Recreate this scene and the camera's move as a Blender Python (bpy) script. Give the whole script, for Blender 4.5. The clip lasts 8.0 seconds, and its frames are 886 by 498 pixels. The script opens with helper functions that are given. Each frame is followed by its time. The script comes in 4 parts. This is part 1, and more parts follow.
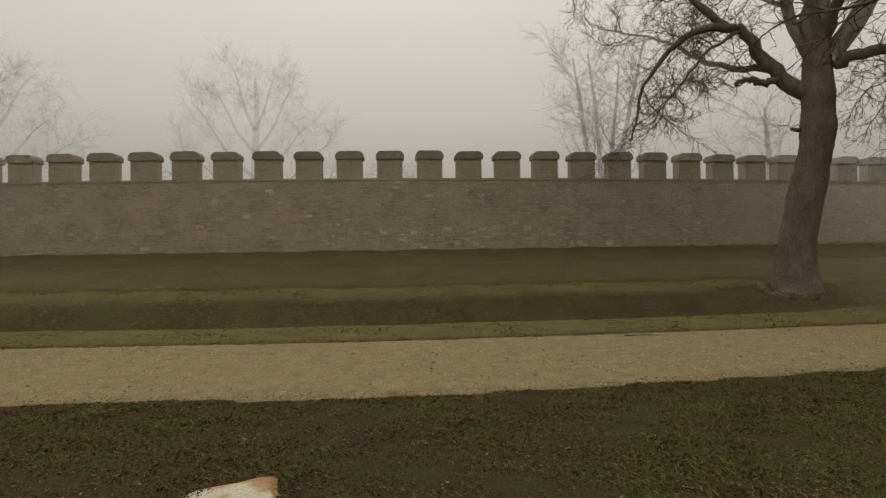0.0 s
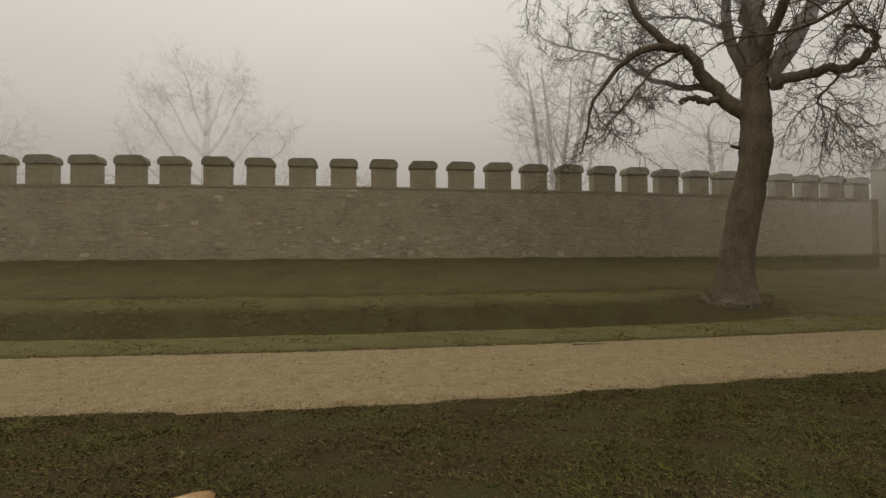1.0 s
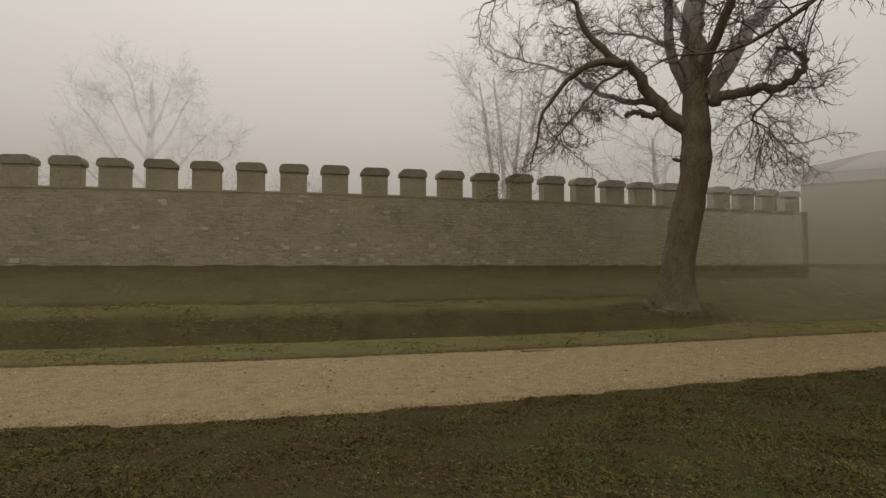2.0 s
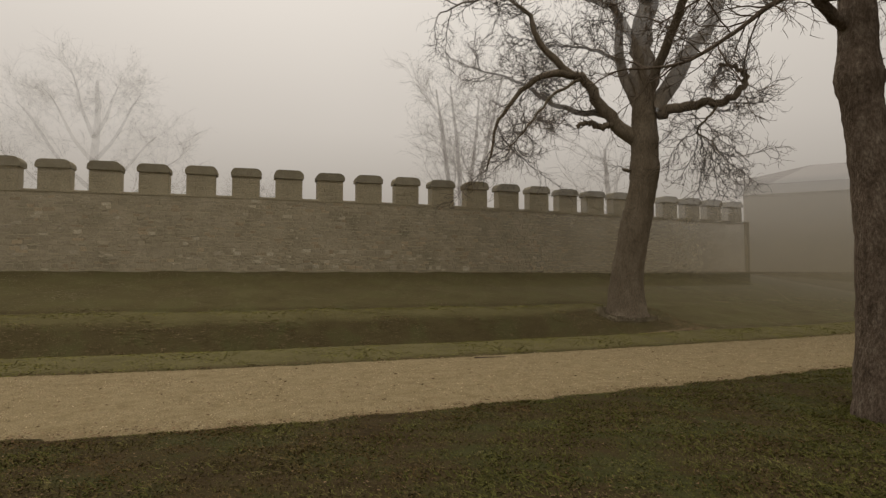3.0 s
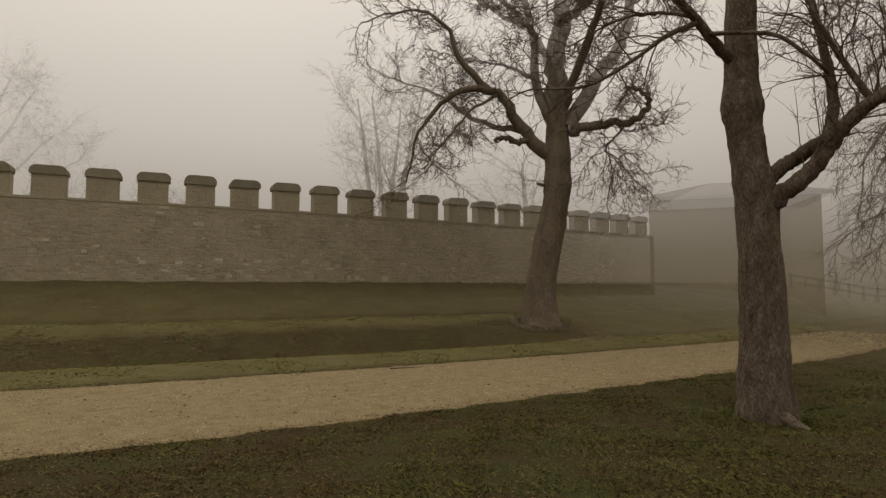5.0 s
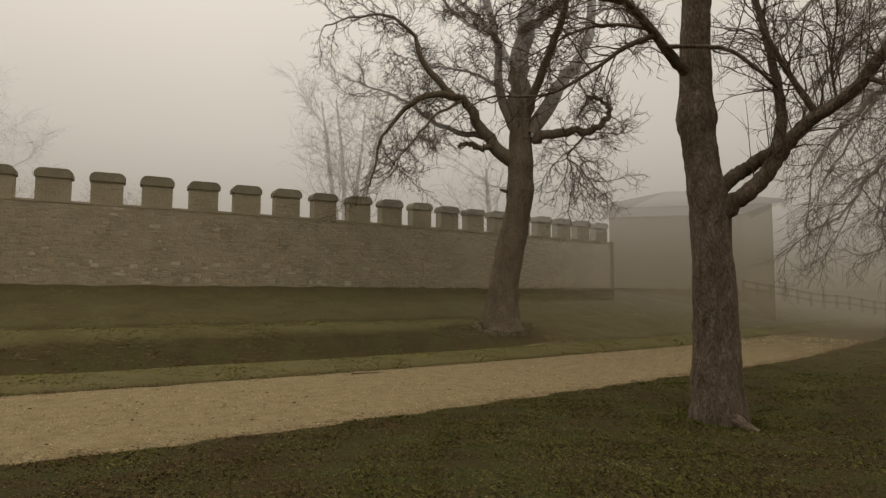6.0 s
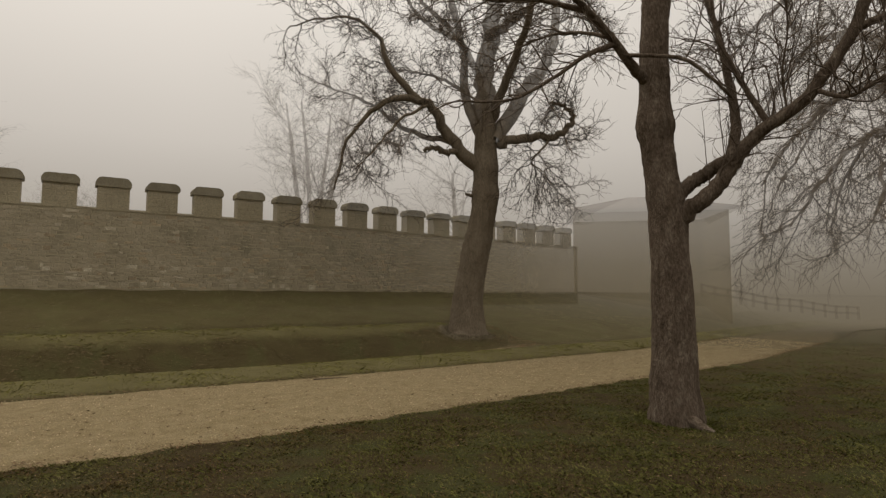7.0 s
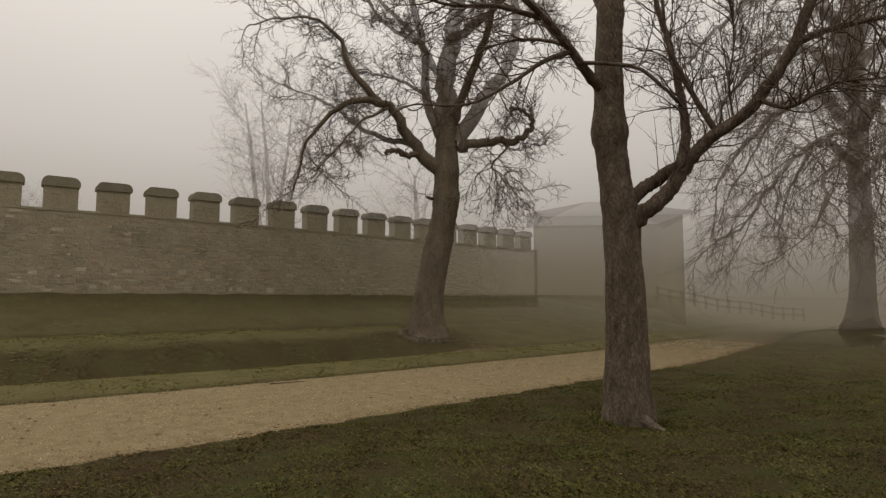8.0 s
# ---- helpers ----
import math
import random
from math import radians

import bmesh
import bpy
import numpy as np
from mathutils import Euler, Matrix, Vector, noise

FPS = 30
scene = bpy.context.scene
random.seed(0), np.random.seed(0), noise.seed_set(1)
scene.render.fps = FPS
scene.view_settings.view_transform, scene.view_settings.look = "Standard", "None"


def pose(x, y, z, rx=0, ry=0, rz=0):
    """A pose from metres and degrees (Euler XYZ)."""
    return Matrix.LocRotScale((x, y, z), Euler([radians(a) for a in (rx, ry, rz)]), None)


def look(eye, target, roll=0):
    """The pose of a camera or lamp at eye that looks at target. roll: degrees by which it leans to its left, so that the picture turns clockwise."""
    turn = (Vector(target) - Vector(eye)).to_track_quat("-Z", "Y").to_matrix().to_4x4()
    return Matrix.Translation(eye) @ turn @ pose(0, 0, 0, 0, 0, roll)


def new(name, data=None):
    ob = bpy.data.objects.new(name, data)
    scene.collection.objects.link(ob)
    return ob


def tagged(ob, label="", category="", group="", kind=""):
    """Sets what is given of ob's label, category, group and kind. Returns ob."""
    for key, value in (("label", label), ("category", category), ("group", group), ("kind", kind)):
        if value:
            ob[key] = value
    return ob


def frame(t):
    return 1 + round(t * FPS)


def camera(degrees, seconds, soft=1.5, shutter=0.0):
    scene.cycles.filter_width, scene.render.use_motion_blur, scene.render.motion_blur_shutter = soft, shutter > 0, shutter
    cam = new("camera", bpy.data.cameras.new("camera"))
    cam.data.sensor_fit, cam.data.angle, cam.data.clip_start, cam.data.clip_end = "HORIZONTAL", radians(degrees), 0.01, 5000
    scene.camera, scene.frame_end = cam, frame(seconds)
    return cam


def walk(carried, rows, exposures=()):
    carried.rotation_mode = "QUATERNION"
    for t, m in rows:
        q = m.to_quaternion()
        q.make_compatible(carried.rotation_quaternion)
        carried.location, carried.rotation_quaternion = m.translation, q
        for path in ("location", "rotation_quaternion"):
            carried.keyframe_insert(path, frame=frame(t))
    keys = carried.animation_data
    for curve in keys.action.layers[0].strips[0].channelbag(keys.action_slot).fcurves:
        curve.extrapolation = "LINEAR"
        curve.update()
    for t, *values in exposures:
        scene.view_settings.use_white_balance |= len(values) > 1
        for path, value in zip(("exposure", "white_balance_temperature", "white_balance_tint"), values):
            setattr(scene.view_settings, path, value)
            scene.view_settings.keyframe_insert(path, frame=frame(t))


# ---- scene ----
cam = camera(74.30, 8.0, soft=1.4)
# seconds, eye in metres, yaw, pitch, roll in degrees
ROWS = [
    (0.0, 0.000, 0.000, 1.600, -3.828, 0.480, -0.868),
    (0.5, 0.039, -0.009, 1.599, -5.897, 0.954, -0.612),
    (1.0, 0.068, -0.008, 1.592, -8.180, 1.366, -0.402),
    (1.5, 0.079, -0.011, 1.593, -10.570, 1.725, -0.219),
    (3.0, 0.153, -0.053, 1.595, -17.040, 2.720, 0.009),
    (3.5, 0.172, -0.072, 1.598, -19.042, 3.000, 0.095),
    (4.0, 0.187, -0.103, 1.602, -20.997, 3.243, 0.098),
    (4.5, 0.211, -0.117, 1.603, -22.839, 3.494, 0.115),
    (5.0, 0.227, -0.138, 1.610, -24.674, 3.687, 0.103),
    (6.5, 0.275, -0.159, 1.609, -29.817, 4.403, 0.290),
    (7.0, 0.303, -0.165, 1.615, -31.437, 4.572, 0.211),
    (7.5, 0.307, -0.185, 1.606, -33.244, 4.770, 0.210),
    (8.0, 0.346, -0.213, 1.609, -35.107, 4.888, 0.117),
]
# stops, kelvin and tint of the filming camera, which drifts a little
LIGHT = [(0.0, 0.06, 6600, 9.0), (0.5, 0.14, 6600, 11.0), (1.0, 0.07, 6600, 9.0), (1.5, 0.06, 6600, 9.0), (3.0, 0.10, 6700, 12.0), (3.5, 0.06, 6700, 11.0), (4.0, 0.05, 6700, 8.0), (5.0, 0.04, 6850, 12.0), (6.2, 0.09, 6950, 10.0), (6.5, 0.17, 7300, 8.0), (6.8, 0.12, 6750, 11.0), (8.0, 0.13, 6600, 12.0)]
walk(cam, [(t, pose(x, y, z, 90 + pitch, 0, yaw) @ pose(0, 0, 0, 0, 0, roll)) for t, x, y, z, yaw, pitch, roll in ROWS], LIGHT)

scene.cycles.transparent_max_bounces = 48     # many see-through layers that imitate the fog

# ---- light: a foggy, overcast winter day ----
SUN_AZ, SUN_EL = -8.0, 38.0
world = bpy.data.worlds.new("foggy_sky")
scene.world = world
world.use_nodes = True
wn, wl = world.node_tree.nodes, world.node_tree.links
wn.clear()
sky = wn.new("ShaderNodeTexSky")
sky.sky_type, sky.sun_disc = "NISHITA", False
sky.sun_elevation, sky.sun_rotation = radians(SUN_EL), radians(SUN_AZ)
w_co = wn.new("ShaderNodeTexCoord")
w_xyz = wn.new("ShaderNodeSeparateXYZ")
wl.new(w_co.outputs["Generated"], w_xyz.inputs[0])
w_ramp = wn.new("ShaderNodeValToRGB")
# below the horizon: the brown-grey that shows through the faded ground as haze
w_ramp.color_ramp.elements[0].position, w_ramp.color_ramp.elements[0].color = 0.0, (0.105, 0.082, 0.044, 1)
w_ramp.color_ramp.elements[1].position, w_ramp.color_ramp.elements[1].color = 1.0, (1.42, 1.33, 1.19, 1)
for at, col in ((0.12, (0.120, 0.098, 0.058, 1)), (0.20, (0.160, 0.138, 0.102, 1)), (0.24, (0.200, 0.177, 0.142, 1)), (0.296, (0.335, 0.308, 0.270, 1)), (0.392, (0.485, 0.455, 0.410, 1)), (0.56, (0.645, 0.613, 0.56, 1))):
    e = w_ramp.color_ramp.elements.new(at)
    e.color = col
w_up = wn.new("ShaderNodeMapRange")
w_up.inputs["From Min"].default_value = -0.25
wl.new(w_xyz.outputs["Z"], w_up.inputs["Value"])
wl.new(w_up.outputs["Result"], w_ramp.inputs[0])
# the fog is brighter towards the hidden sun
w_dot = wn.new("ShaderNodeVectorMath")
w_dot.operation = "DOT_PRODUCT"
wl.new(w_co.outputs["Generated"], w_dot.inputs[0])
w_dot.inputs[1].default_value = (math.sin(radians(SUN_AZ)) * math.cos(radians(SUN_EL)), math.cos(radians(SUN_AZ)) * math.cos(radians(SUN_EL)), math.sin(radians(SUN_EL)))
w_map = wn.new("ShaderNodeMapRange")
w_map.inputs["From Min"].default_value, w_map.inputs["From Max"].default_value = 0.3, 1.0
w_map.inputs["To Min"].default_value, w_map.inputs["To Max"].default_value = 1.02, 1.12
wl.new(w_dot.outputs["Value"], w_map.inputs["Value"])
w_noise = wn.new("ShaderNodeTexNoise")
w_noise.inputs["Scale"].default_value, w_noise.inputs["Detail"].default_value = 1.6, 3
wl.new(w_co.outputs["Generated"], w_noise.inputs["Vector"])
w_mul = wn.new("ShaderNodeMath")
w_mul.operation = "MULTIPLY_ADD"
w_mul.inputs[1].default_value, w_mul.inputs[2].default_value = 0.16, -0.08
wl.new(w_noise.outputs["Fac"], w_mul.inputs[0])
w_add = wn.new("ShaderNodeMath")
wl.new(w_map.outputs["Result"], w_add.inputs[0])
wl.new(w_mul.outputs[0], w_add.inputs[1])
w_fog = wn.new("ShaderNodeBackground")
wl.new(w_ramp.outputs["Color"], w_fog.inputs["Color"])
wl.new(w_add.outputs[0], w_fog.inputs["Strength"])
w_clear = wn.new("ShaderNodeBackground")
wl.new(sky.outputs[0], w_clear.inputs["Color"])
w_clear.inputs["Strength"].default_value = 0.05
w_mix = wn.new("ShaderNodeMixShader")
w_mix.inputs[0].default_value = 0.96
wl.new(w_clear.outputs[0], w_mix.inputs[1])
wl.new(w_fog.outputs[0], w_mix.inputs[2])
w_out = wn.new("ShaderNodeOutputWorld")
wl.new(w_mix.outputs[0], w_out.inputs["Surface"])

sun_data = bpy.data.lights.new("sun", "SUN")
sun_data.energy, sun_data.angle, sun_data.color = 0.35, radians(25), (1.0, 0.95, 0.87)
sun = new("sun", sun_data)
sun.matrix_world = look((0, 0, 40), (-math.sin(radians(SUN_AZ)) * math.cos(radians(SUN_EL)), -math.cos(radians(SUN_AZ)) * math.cos(radians(SUN_EL)), 40 - math.sin(radians(SUN_EL))))


# ---- materials ----
def mat(name, stops, scale=4.0, detail=6.0, rough=0.9, bump=0.3, fine=60.0, bump_dist=0.02, per_piece=0.0, stretch=(1, 1, 1), thin=0.0, mist=None, second=None, attr=None, speckle=0.28):
    """A rough natural surface: a ramp over noise at two scales, fine relief, piece-to-piece variation.
    thin: haze put into the surface as see-through, so that the sky behind shows. mist: (from, to, most), the same
    growing with the distance from the camera's start."""
    m = bpy.data.materials.new(name)
    m.use_nodes = True
    n, l = m.node_tree.nodes, m.node_tree.links
    b = n["Principled BSDF"]
    b.inputs["Roughness"].default_value = rough
    b.inputs["Specular IOR Level"].default_value = 0.04
    geo = n.new("ShaderNodeNewGeometry")
    mapping = n.new("ShaderNodeMapping")
    mapping.inputs["Scale"].default_value = stretch
    l.new(geo.outputs["Position"], mapping.inputs["Vector"])
    big = n.new("ShaderNodeTexNoise")
    big.inputs["Scale"].default_value, big.inputs["Detail"].default_value, big.inputs["Roughness"].default_value = scale, detail, 0.65
    l.new(mapping.outputs[0], big.inputs["Vector"])
    ramp = n.new("ShaderNodeValToRGB")
    while len(ramp.color_ramp.elements) < len(stops):
        ramp.color_ramp.elements.new(0.5)
    for e, (at, col) in zip(ramp.color_ramp.elements, stops):
        e.position, e.color = at, (*col, 1)
    l.new(big.outputs["Fac"], ramp.inputs[0])
    small = n.new("ShaderNodeTexNoise")
    small.inputs["Scale"].default_value, small.inputs["Detail"].default_value = fine, 4
    l.new(mapping.outputs[0], small.inputs["Vector"])
    grain = n.new("ShaderNodeMapRange")
    grain.inputs["From Min"].default_value, grain.inputs["From Max"].default_value = 0.25, 0.75
    grain.inputs["To Min"].default_value, grain.inputs["To Max"].default_value = 1 - speckle, 1 + speckle
    l.new(small.outputs["Fac"], grain.inputs["Value"])
    value = grain.outputs["Result"]
    if per_piece:
        info = n.new("ShaderNodeObjectInfo")
        total = n.new("ShaderNodeMath")
        l.new(info.outputs["Random"], total.inputs[0])
        l.new(geo.outputs["Random Per Island"], total.inputs[1])
        frac = n.new("ShaderNodeMath")
        frac.operation = "FRACT"
        l.new(total.outputs[0], frac.inputs[0])
        tone = n.new("ShaderNodeMapRange")
        tone.inputs["To Min"].default_value, tone.inputs["To Max"].default_value = 1 - per_piece, 1 + per_piece
        l.new(frac.outputs[0], tone.inputs["Value"])
        both = n.new("ShaderNodeMath")
        both.operation = "MULTIPLY"
        l.new(value, both.inputs[0])
        l.new(tone.outputs["Result"], both.inputs[1])
        value = both.outputs[0]
    colour = ramp.outputs["Color"]
    if attr:
        at = n.new("ShaderNodeAttribute")
        at.attribute_name = attr
        ramp2 = n.new("ShaderNodeValToRGB")
        for e, (p, col) in zip(ramp2.color_ramp.elements, second):
            e.position, e.color = p, (*col, 1)
        l.new(big.outputs["Fac"], ramp2.inputs[0])
        blend = n.new("ShaderNodeMix")
        blend.data_type = "RGBA"
        l.new(at.outputs["Fac"], blend.inputs["Factor"])
        l.new(colour, blend.inputs["A"])
        l.new(ramp2.outputs["Color"], blend.inputs["B"])
        colour = blend.outputs["Result"]
    scaled = n.new("ShaderNodeVectorMath")
    scaled.operation = "SCALE"
    l.new(colour, scaled.inputs[0])
    l.new(value, scaled.inputs["Scale"])
    l.new(scaled.outputs[0], b.inputs["Base Color"])
    relief = n.new("ShaderNodeBump")
    relief.inputs["Strength"].default_value, relief.inputs["Distance"].default_value = bump, bump_dist
    l.new(small.outputs["Fac"], relief.inputs["Height"])
    l.new(relief.outputs[0], b.inputs["Normal"])
    # imitated haze: mix in transparency, even or by distance from the camera's start
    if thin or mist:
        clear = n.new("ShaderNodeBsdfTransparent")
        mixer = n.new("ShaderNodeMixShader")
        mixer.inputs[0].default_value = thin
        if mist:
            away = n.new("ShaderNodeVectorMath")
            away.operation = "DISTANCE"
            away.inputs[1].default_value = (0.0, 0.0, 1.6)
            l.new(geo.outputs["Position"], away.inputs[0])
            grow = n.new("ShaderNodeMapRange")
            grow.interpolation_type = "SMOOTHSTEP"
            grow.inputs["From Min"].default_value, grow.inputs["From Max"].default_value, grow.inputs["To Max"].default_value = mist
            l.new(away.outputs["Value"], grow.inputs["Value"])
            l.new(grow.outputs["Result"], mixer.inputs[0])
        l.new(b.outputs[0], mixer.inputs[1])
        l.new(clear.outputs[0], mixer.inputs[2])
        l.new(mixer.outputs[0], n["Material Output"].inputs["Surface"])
    return m


EARTH = [(0.30, (0.032, 0.022, 0.011)), (0.48, (0.044, 0.032, 0.015)), (0.60, (0.038, 0.040, 0.014)), (0.75, (0.064, 0.053, 0.027))]
GREEN = [(0.30, (0.092, 0.080, 0.036)), (0.75, (0.124, 0.108, 0.051))]
FOG_FADE = (15, 50, 0.97)                  # how see-through the ground turns with distance, imitating fog
# imitated haze: the core fades less, the stones nearly fully, so far joints vanish
WALL_FOG_FADE = (12, 38, 0.72)
STONE_FOG_FADE = (13, 34, 0.97)
M_ground = mat("winter_grass_ground", EARTH, scale=1.1, fine=45, bump=0.4, bump_dist=0.03, attr="green_and_haze", second=GREEN, mist=FOG_FADE)
# the gravel also turns see-through far off, in place of haze
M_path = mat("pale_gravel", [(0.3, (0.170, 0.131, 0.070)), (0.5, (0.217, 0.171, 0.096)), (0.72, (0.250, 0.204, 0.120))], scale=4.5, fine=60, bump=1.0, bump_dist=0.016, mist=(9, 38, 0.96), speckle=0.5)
M_stone = mat("quartzite_rubble", [(0.28, (0.295, 0.258, 0.180)), (0.44, (0.380, 0.333, 0.236)), (0.60, (0.440, 0.383, 0.277)), (0.78, (0.53, 0.465, 0.345))], scale=1.5, fine=30, bump=0.2, per_piece=0.09, speckle=0.16, mist=STONE_FOG_FADE)
M_pale = mat("pale_quartzite", [(0.3, (0.46, 0.40, 0.29)), (0.7, (0.56, 0.50, 0.385))], scale=5.0, fine=40, bump=0.3, per_piece=0.2, mist=STONE_FOG_FADE)
M_rust = mat("reddish_sandstone", [(0.3, (0.39, 0.315, 0.21)), (0.7, (0.47, 0.385, 0.262))], scale=5.0, fine=40, bump=0.3, per_piece=0.2, mist=STONE_FOG_FADE)
M_mortar = mat("weathered_mortar", [(0.3, (0.362, 0.317, 0.220)), (0.7, (0.437, 0.383, 0.270))], scale=1.2, fine=30, bump=0.4, speckle=0.18, mist=WALL_FOG_FADE)
# a little darker than the mortar and stones below
M_merlon = mat("darker_merlon_masonry", [(0.3, (0.325, 0.283, 0.194)), (0.7, (0.400, 0.35, 0.244))], scale=1.8, fine=30, bump=0.5, mist=WALL_FOG_FADE)
# cap colour lowered to offset the sky's light on the tops
M_cap = mat("dark_coping_stone", [(0.3, (0.175, 0.150, 0.094)), (0.7, (0.235, 0.204, 0.132))], scale=3.0, fine=35, bump=0.5, per_piece=0.15, mist=WALL_FOG_FADE)
M_blade = mat("winter_grass_blades", [(0.28, (0.080, 0.050, 0.024)), (0.43, (0.098, 0.068, 0.030)), (0.58, (0.088, 0.077, 0.030)), (0.75, (0.168, 0.140, 0.070))], scale=1.3, fine=20, bump=0, per_piece=0.45, mist=FOG_FADE)
M_lawngreen = mat("green_lawn_blades", [(0.28, (0.062, 0.062, 0.018)), (0.5, (0.086, 0.087, 0.025)), (0.75, (0.150, 0.143, 0.048))], scale=1.3, fine=20, bump=0, per_piece=0.4, mist=FOG_FADE)
M_bladegreen = mat("verge_grass_blades", [(0.3, (0.130, 0.124, 0.032)), (0.7, (0.195, 0.180, 0.054))], scale=1.5, fine=20, bump=0, per_piece=0.3, mist=FOG_FADE)
M_bankblade = mat("dull_bank_grass", [(0.3, (0.222, 0.190, 0.130)), (0.7, (0.252, 0.217, 0.151))], scale=0.5, fine=20, bump=0, per_piece=0.12, mist=FOG_FADE)
M_ditch = mat("dead_ditch_grass", [(0.3, (0.205, 0.146, 0.088)), (0.5, (0.235, 0.172, 0.104)), (0.7, (0.265, 0.20, 0.124))], scale=0.9, fine=14, bump=0, per_piece=0.25, mist=FOG_FADE)
M_leaf = mat("fallen_leaves", [(0.35, (0.085, 0.048, 0.026)), (0.65, (0.20, 0.14, 0.085))], scale=2, fine=50, bump=0.2, per_piece=0.5)
M_pebble = mat("path_pebbles", [(0.3, (0.23, 0.175, 0.10)), (0.7, (0.42, 0.345, 0.23))], scale=6, fine=50, bump=0.2, per_piece=0.4)
M_bark = mat("flaky_grey_bark", [(0.3, (0.078, 0.058, 0.042)), (0.5, (0.125, 0.096, 0.072)), (0.66, (0.170, 0.138, 0.106)), (0.78, (0.31, 0.275, 0.225))], scale=10, fine=40, bump=1.0, bump_dist=0.035, stretch=(1, 1, 0.42))
# bark grows see-through up the tree: haze put into the upper limbs
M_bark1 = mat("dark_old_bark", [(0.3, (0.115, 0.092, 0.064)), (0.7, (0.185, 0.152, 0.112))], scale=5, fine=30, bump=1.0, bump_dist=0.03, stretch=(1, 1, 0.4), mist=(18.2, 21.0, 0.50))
M_twig = mat("dark_twigs", [(0.3, (0.085, 0.064, 0.047)), (0.7, (0.14, 0.110, 0.084))], scale=5, fine=30, bump=0.3)
# half see-through twigs, again for haze
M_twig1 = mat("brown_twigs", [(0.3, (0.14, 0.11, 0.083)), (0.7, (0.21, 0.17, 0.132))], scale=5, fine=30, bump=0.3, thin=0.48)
# far trees: pale bark in steps of transparency, haze put into the material
M_far1 = mat("haze_faded_pale_bark", [(0.3, (0.22, 0.19, 0.15)), (0.7, (0.30, 0.26, 0.215))], scale=3, fine=20, bump=0.3, thin=0.885)
M_far2 = mat("haze_faded_faint_bark", [(0.3, (0.22, 0.19, 0.15)), (0.7, (0.30, 0.26, 0.215))], scale=3, fine=20, bump=0.3, thin=0.89)
M_far2t = mat("haze_faded_faint_twigs", [(0.3, (0.22, 0.19, 0.15)), (0.7, (0.30, 0.26, 0.215))], scale=3, fine=20, bump=0.3, thin=0.965)
M_ash = mat("haze_faded_ash_stems", [(0.3, (0.20, 0.165, 0.13)), (0.7, (0.27, 0.23, 0.185))], scale=3, fine=20, bump=0.3, thin=0.76)
M_far2b = mat("haze_faded_dim_bark", [(0.3, (0.22, 0.19, 0.15)), (0.7, (0.30, 0.26, 0.215))], scale=3, fine=20, bump=0.3, thin=0.90)
# beech: half transparent, standing in for the haze in front of it
M_far3 = mat("haze_faded_beech_bark", [(0.3, (0.16, 0.13, 0.10)), (0.7, (0.23, 0.19, 0.148))], scale=3, fine=20, bump=0.6, thin=0.52)
M_far4 = mat("haze_faded_beech_twigs", [(0.3, (0.16, 0.13, 0.10)), (0.7, (0.23, 0.19, 0.148))], scale=3, fine=20, bump=0.2, thin=0.55)
# tower and roof let the sky through, haze put into their materials
M_tower = mat("haze_faded_tower_rubble", [(0.3, (0.27, 0.228, 0.145)), (0.7, (0.35, 0.298, 0.195))], scale=1.5, fine=20, bump=0.5, thin=0.63)
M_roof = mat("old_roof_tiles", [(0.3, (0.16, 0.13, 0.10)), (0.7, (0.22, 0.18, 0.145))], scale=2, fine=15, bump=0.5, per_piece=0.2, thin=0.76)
# clearer copy of the roof tiles, hides the back slope's dark underside
M_backroof = mat("haze_faded_back_roof", [(0.3, (0.16, 0.13, 0.10)), (0.7, (0.22, 0.18, 0.145))], scale=2, fine=15, bump=0.5, thin=0.90)
# fence almost transparent, likewise for haze
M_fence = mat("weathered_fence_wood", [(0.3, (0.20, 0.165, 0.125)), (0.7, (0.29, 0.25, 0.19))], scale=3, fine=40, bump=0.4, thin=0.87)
M_rock = mat("pale_sandstone", [(0.36, (0.27, 0.165, 0.075)), (0.48, (0.33, 0.225, 0.125)), (0.55, (0.45, 0.41, 0.33))], scale=1.7, detail=3, fine=60, bump=0.5)


# ---- mesh helpers ----
def mesh_ob(name, verts, faces, material, parent=None, label="", smooth=False):
    me = bpy.data.meshes.new(name)
    me.from_pydata(verts, [], faces)
    me.materials.append(material)
    if smooth:
        me.shade_smooth()
    ob = new(name, me)
    if parent:
        ob.parent = parent
    if label:
        ob["label"] = label
    return ob


def part(name, bm, material, parent, label=""):
    me = bpy.data.meshes.new(name)
    bm.to_mesh(me)
    bm.free()
    me.materials.append(material)
    ob = new(name, me)
    ob.parent = parent
    if label:
        ob["label"] = label
    return ob


def empty(name, at=(0, 0, 0)):
    ob = new(name)
    ob.location = at
    return ob


def fbm(x, y, z=0.0, s=1.0, octaves=3):
    return sum(noise.noise((x * s * 2 ** k, y * s * 2 ** k, z * s * 2 ** k + 7.3 * k)) / 2 ** k for k in range(octaves))


# ---- plan ----
def smooth_line(xs, ys):
    """A soft curve through a few plan points, straight on beyond both ends."""
    def f(x):
        if x <= xs[0]:
            return ys[0] + (x - xs[0]) * (ys[1] - ys[0]) / (xs[1] - xs[0])
        if x >= xs[-1]:
            return ys[-1] + (x - xs[-1]) * (ys[-1] - ys[-2]) / (xs[-1] - xs[-2])
        return float(np.interp(x, xs, ys))
    return lambda x: sum(f(x + d) for d in (-1.6, -0.8, 0, 0.8, 1.6)) / 5


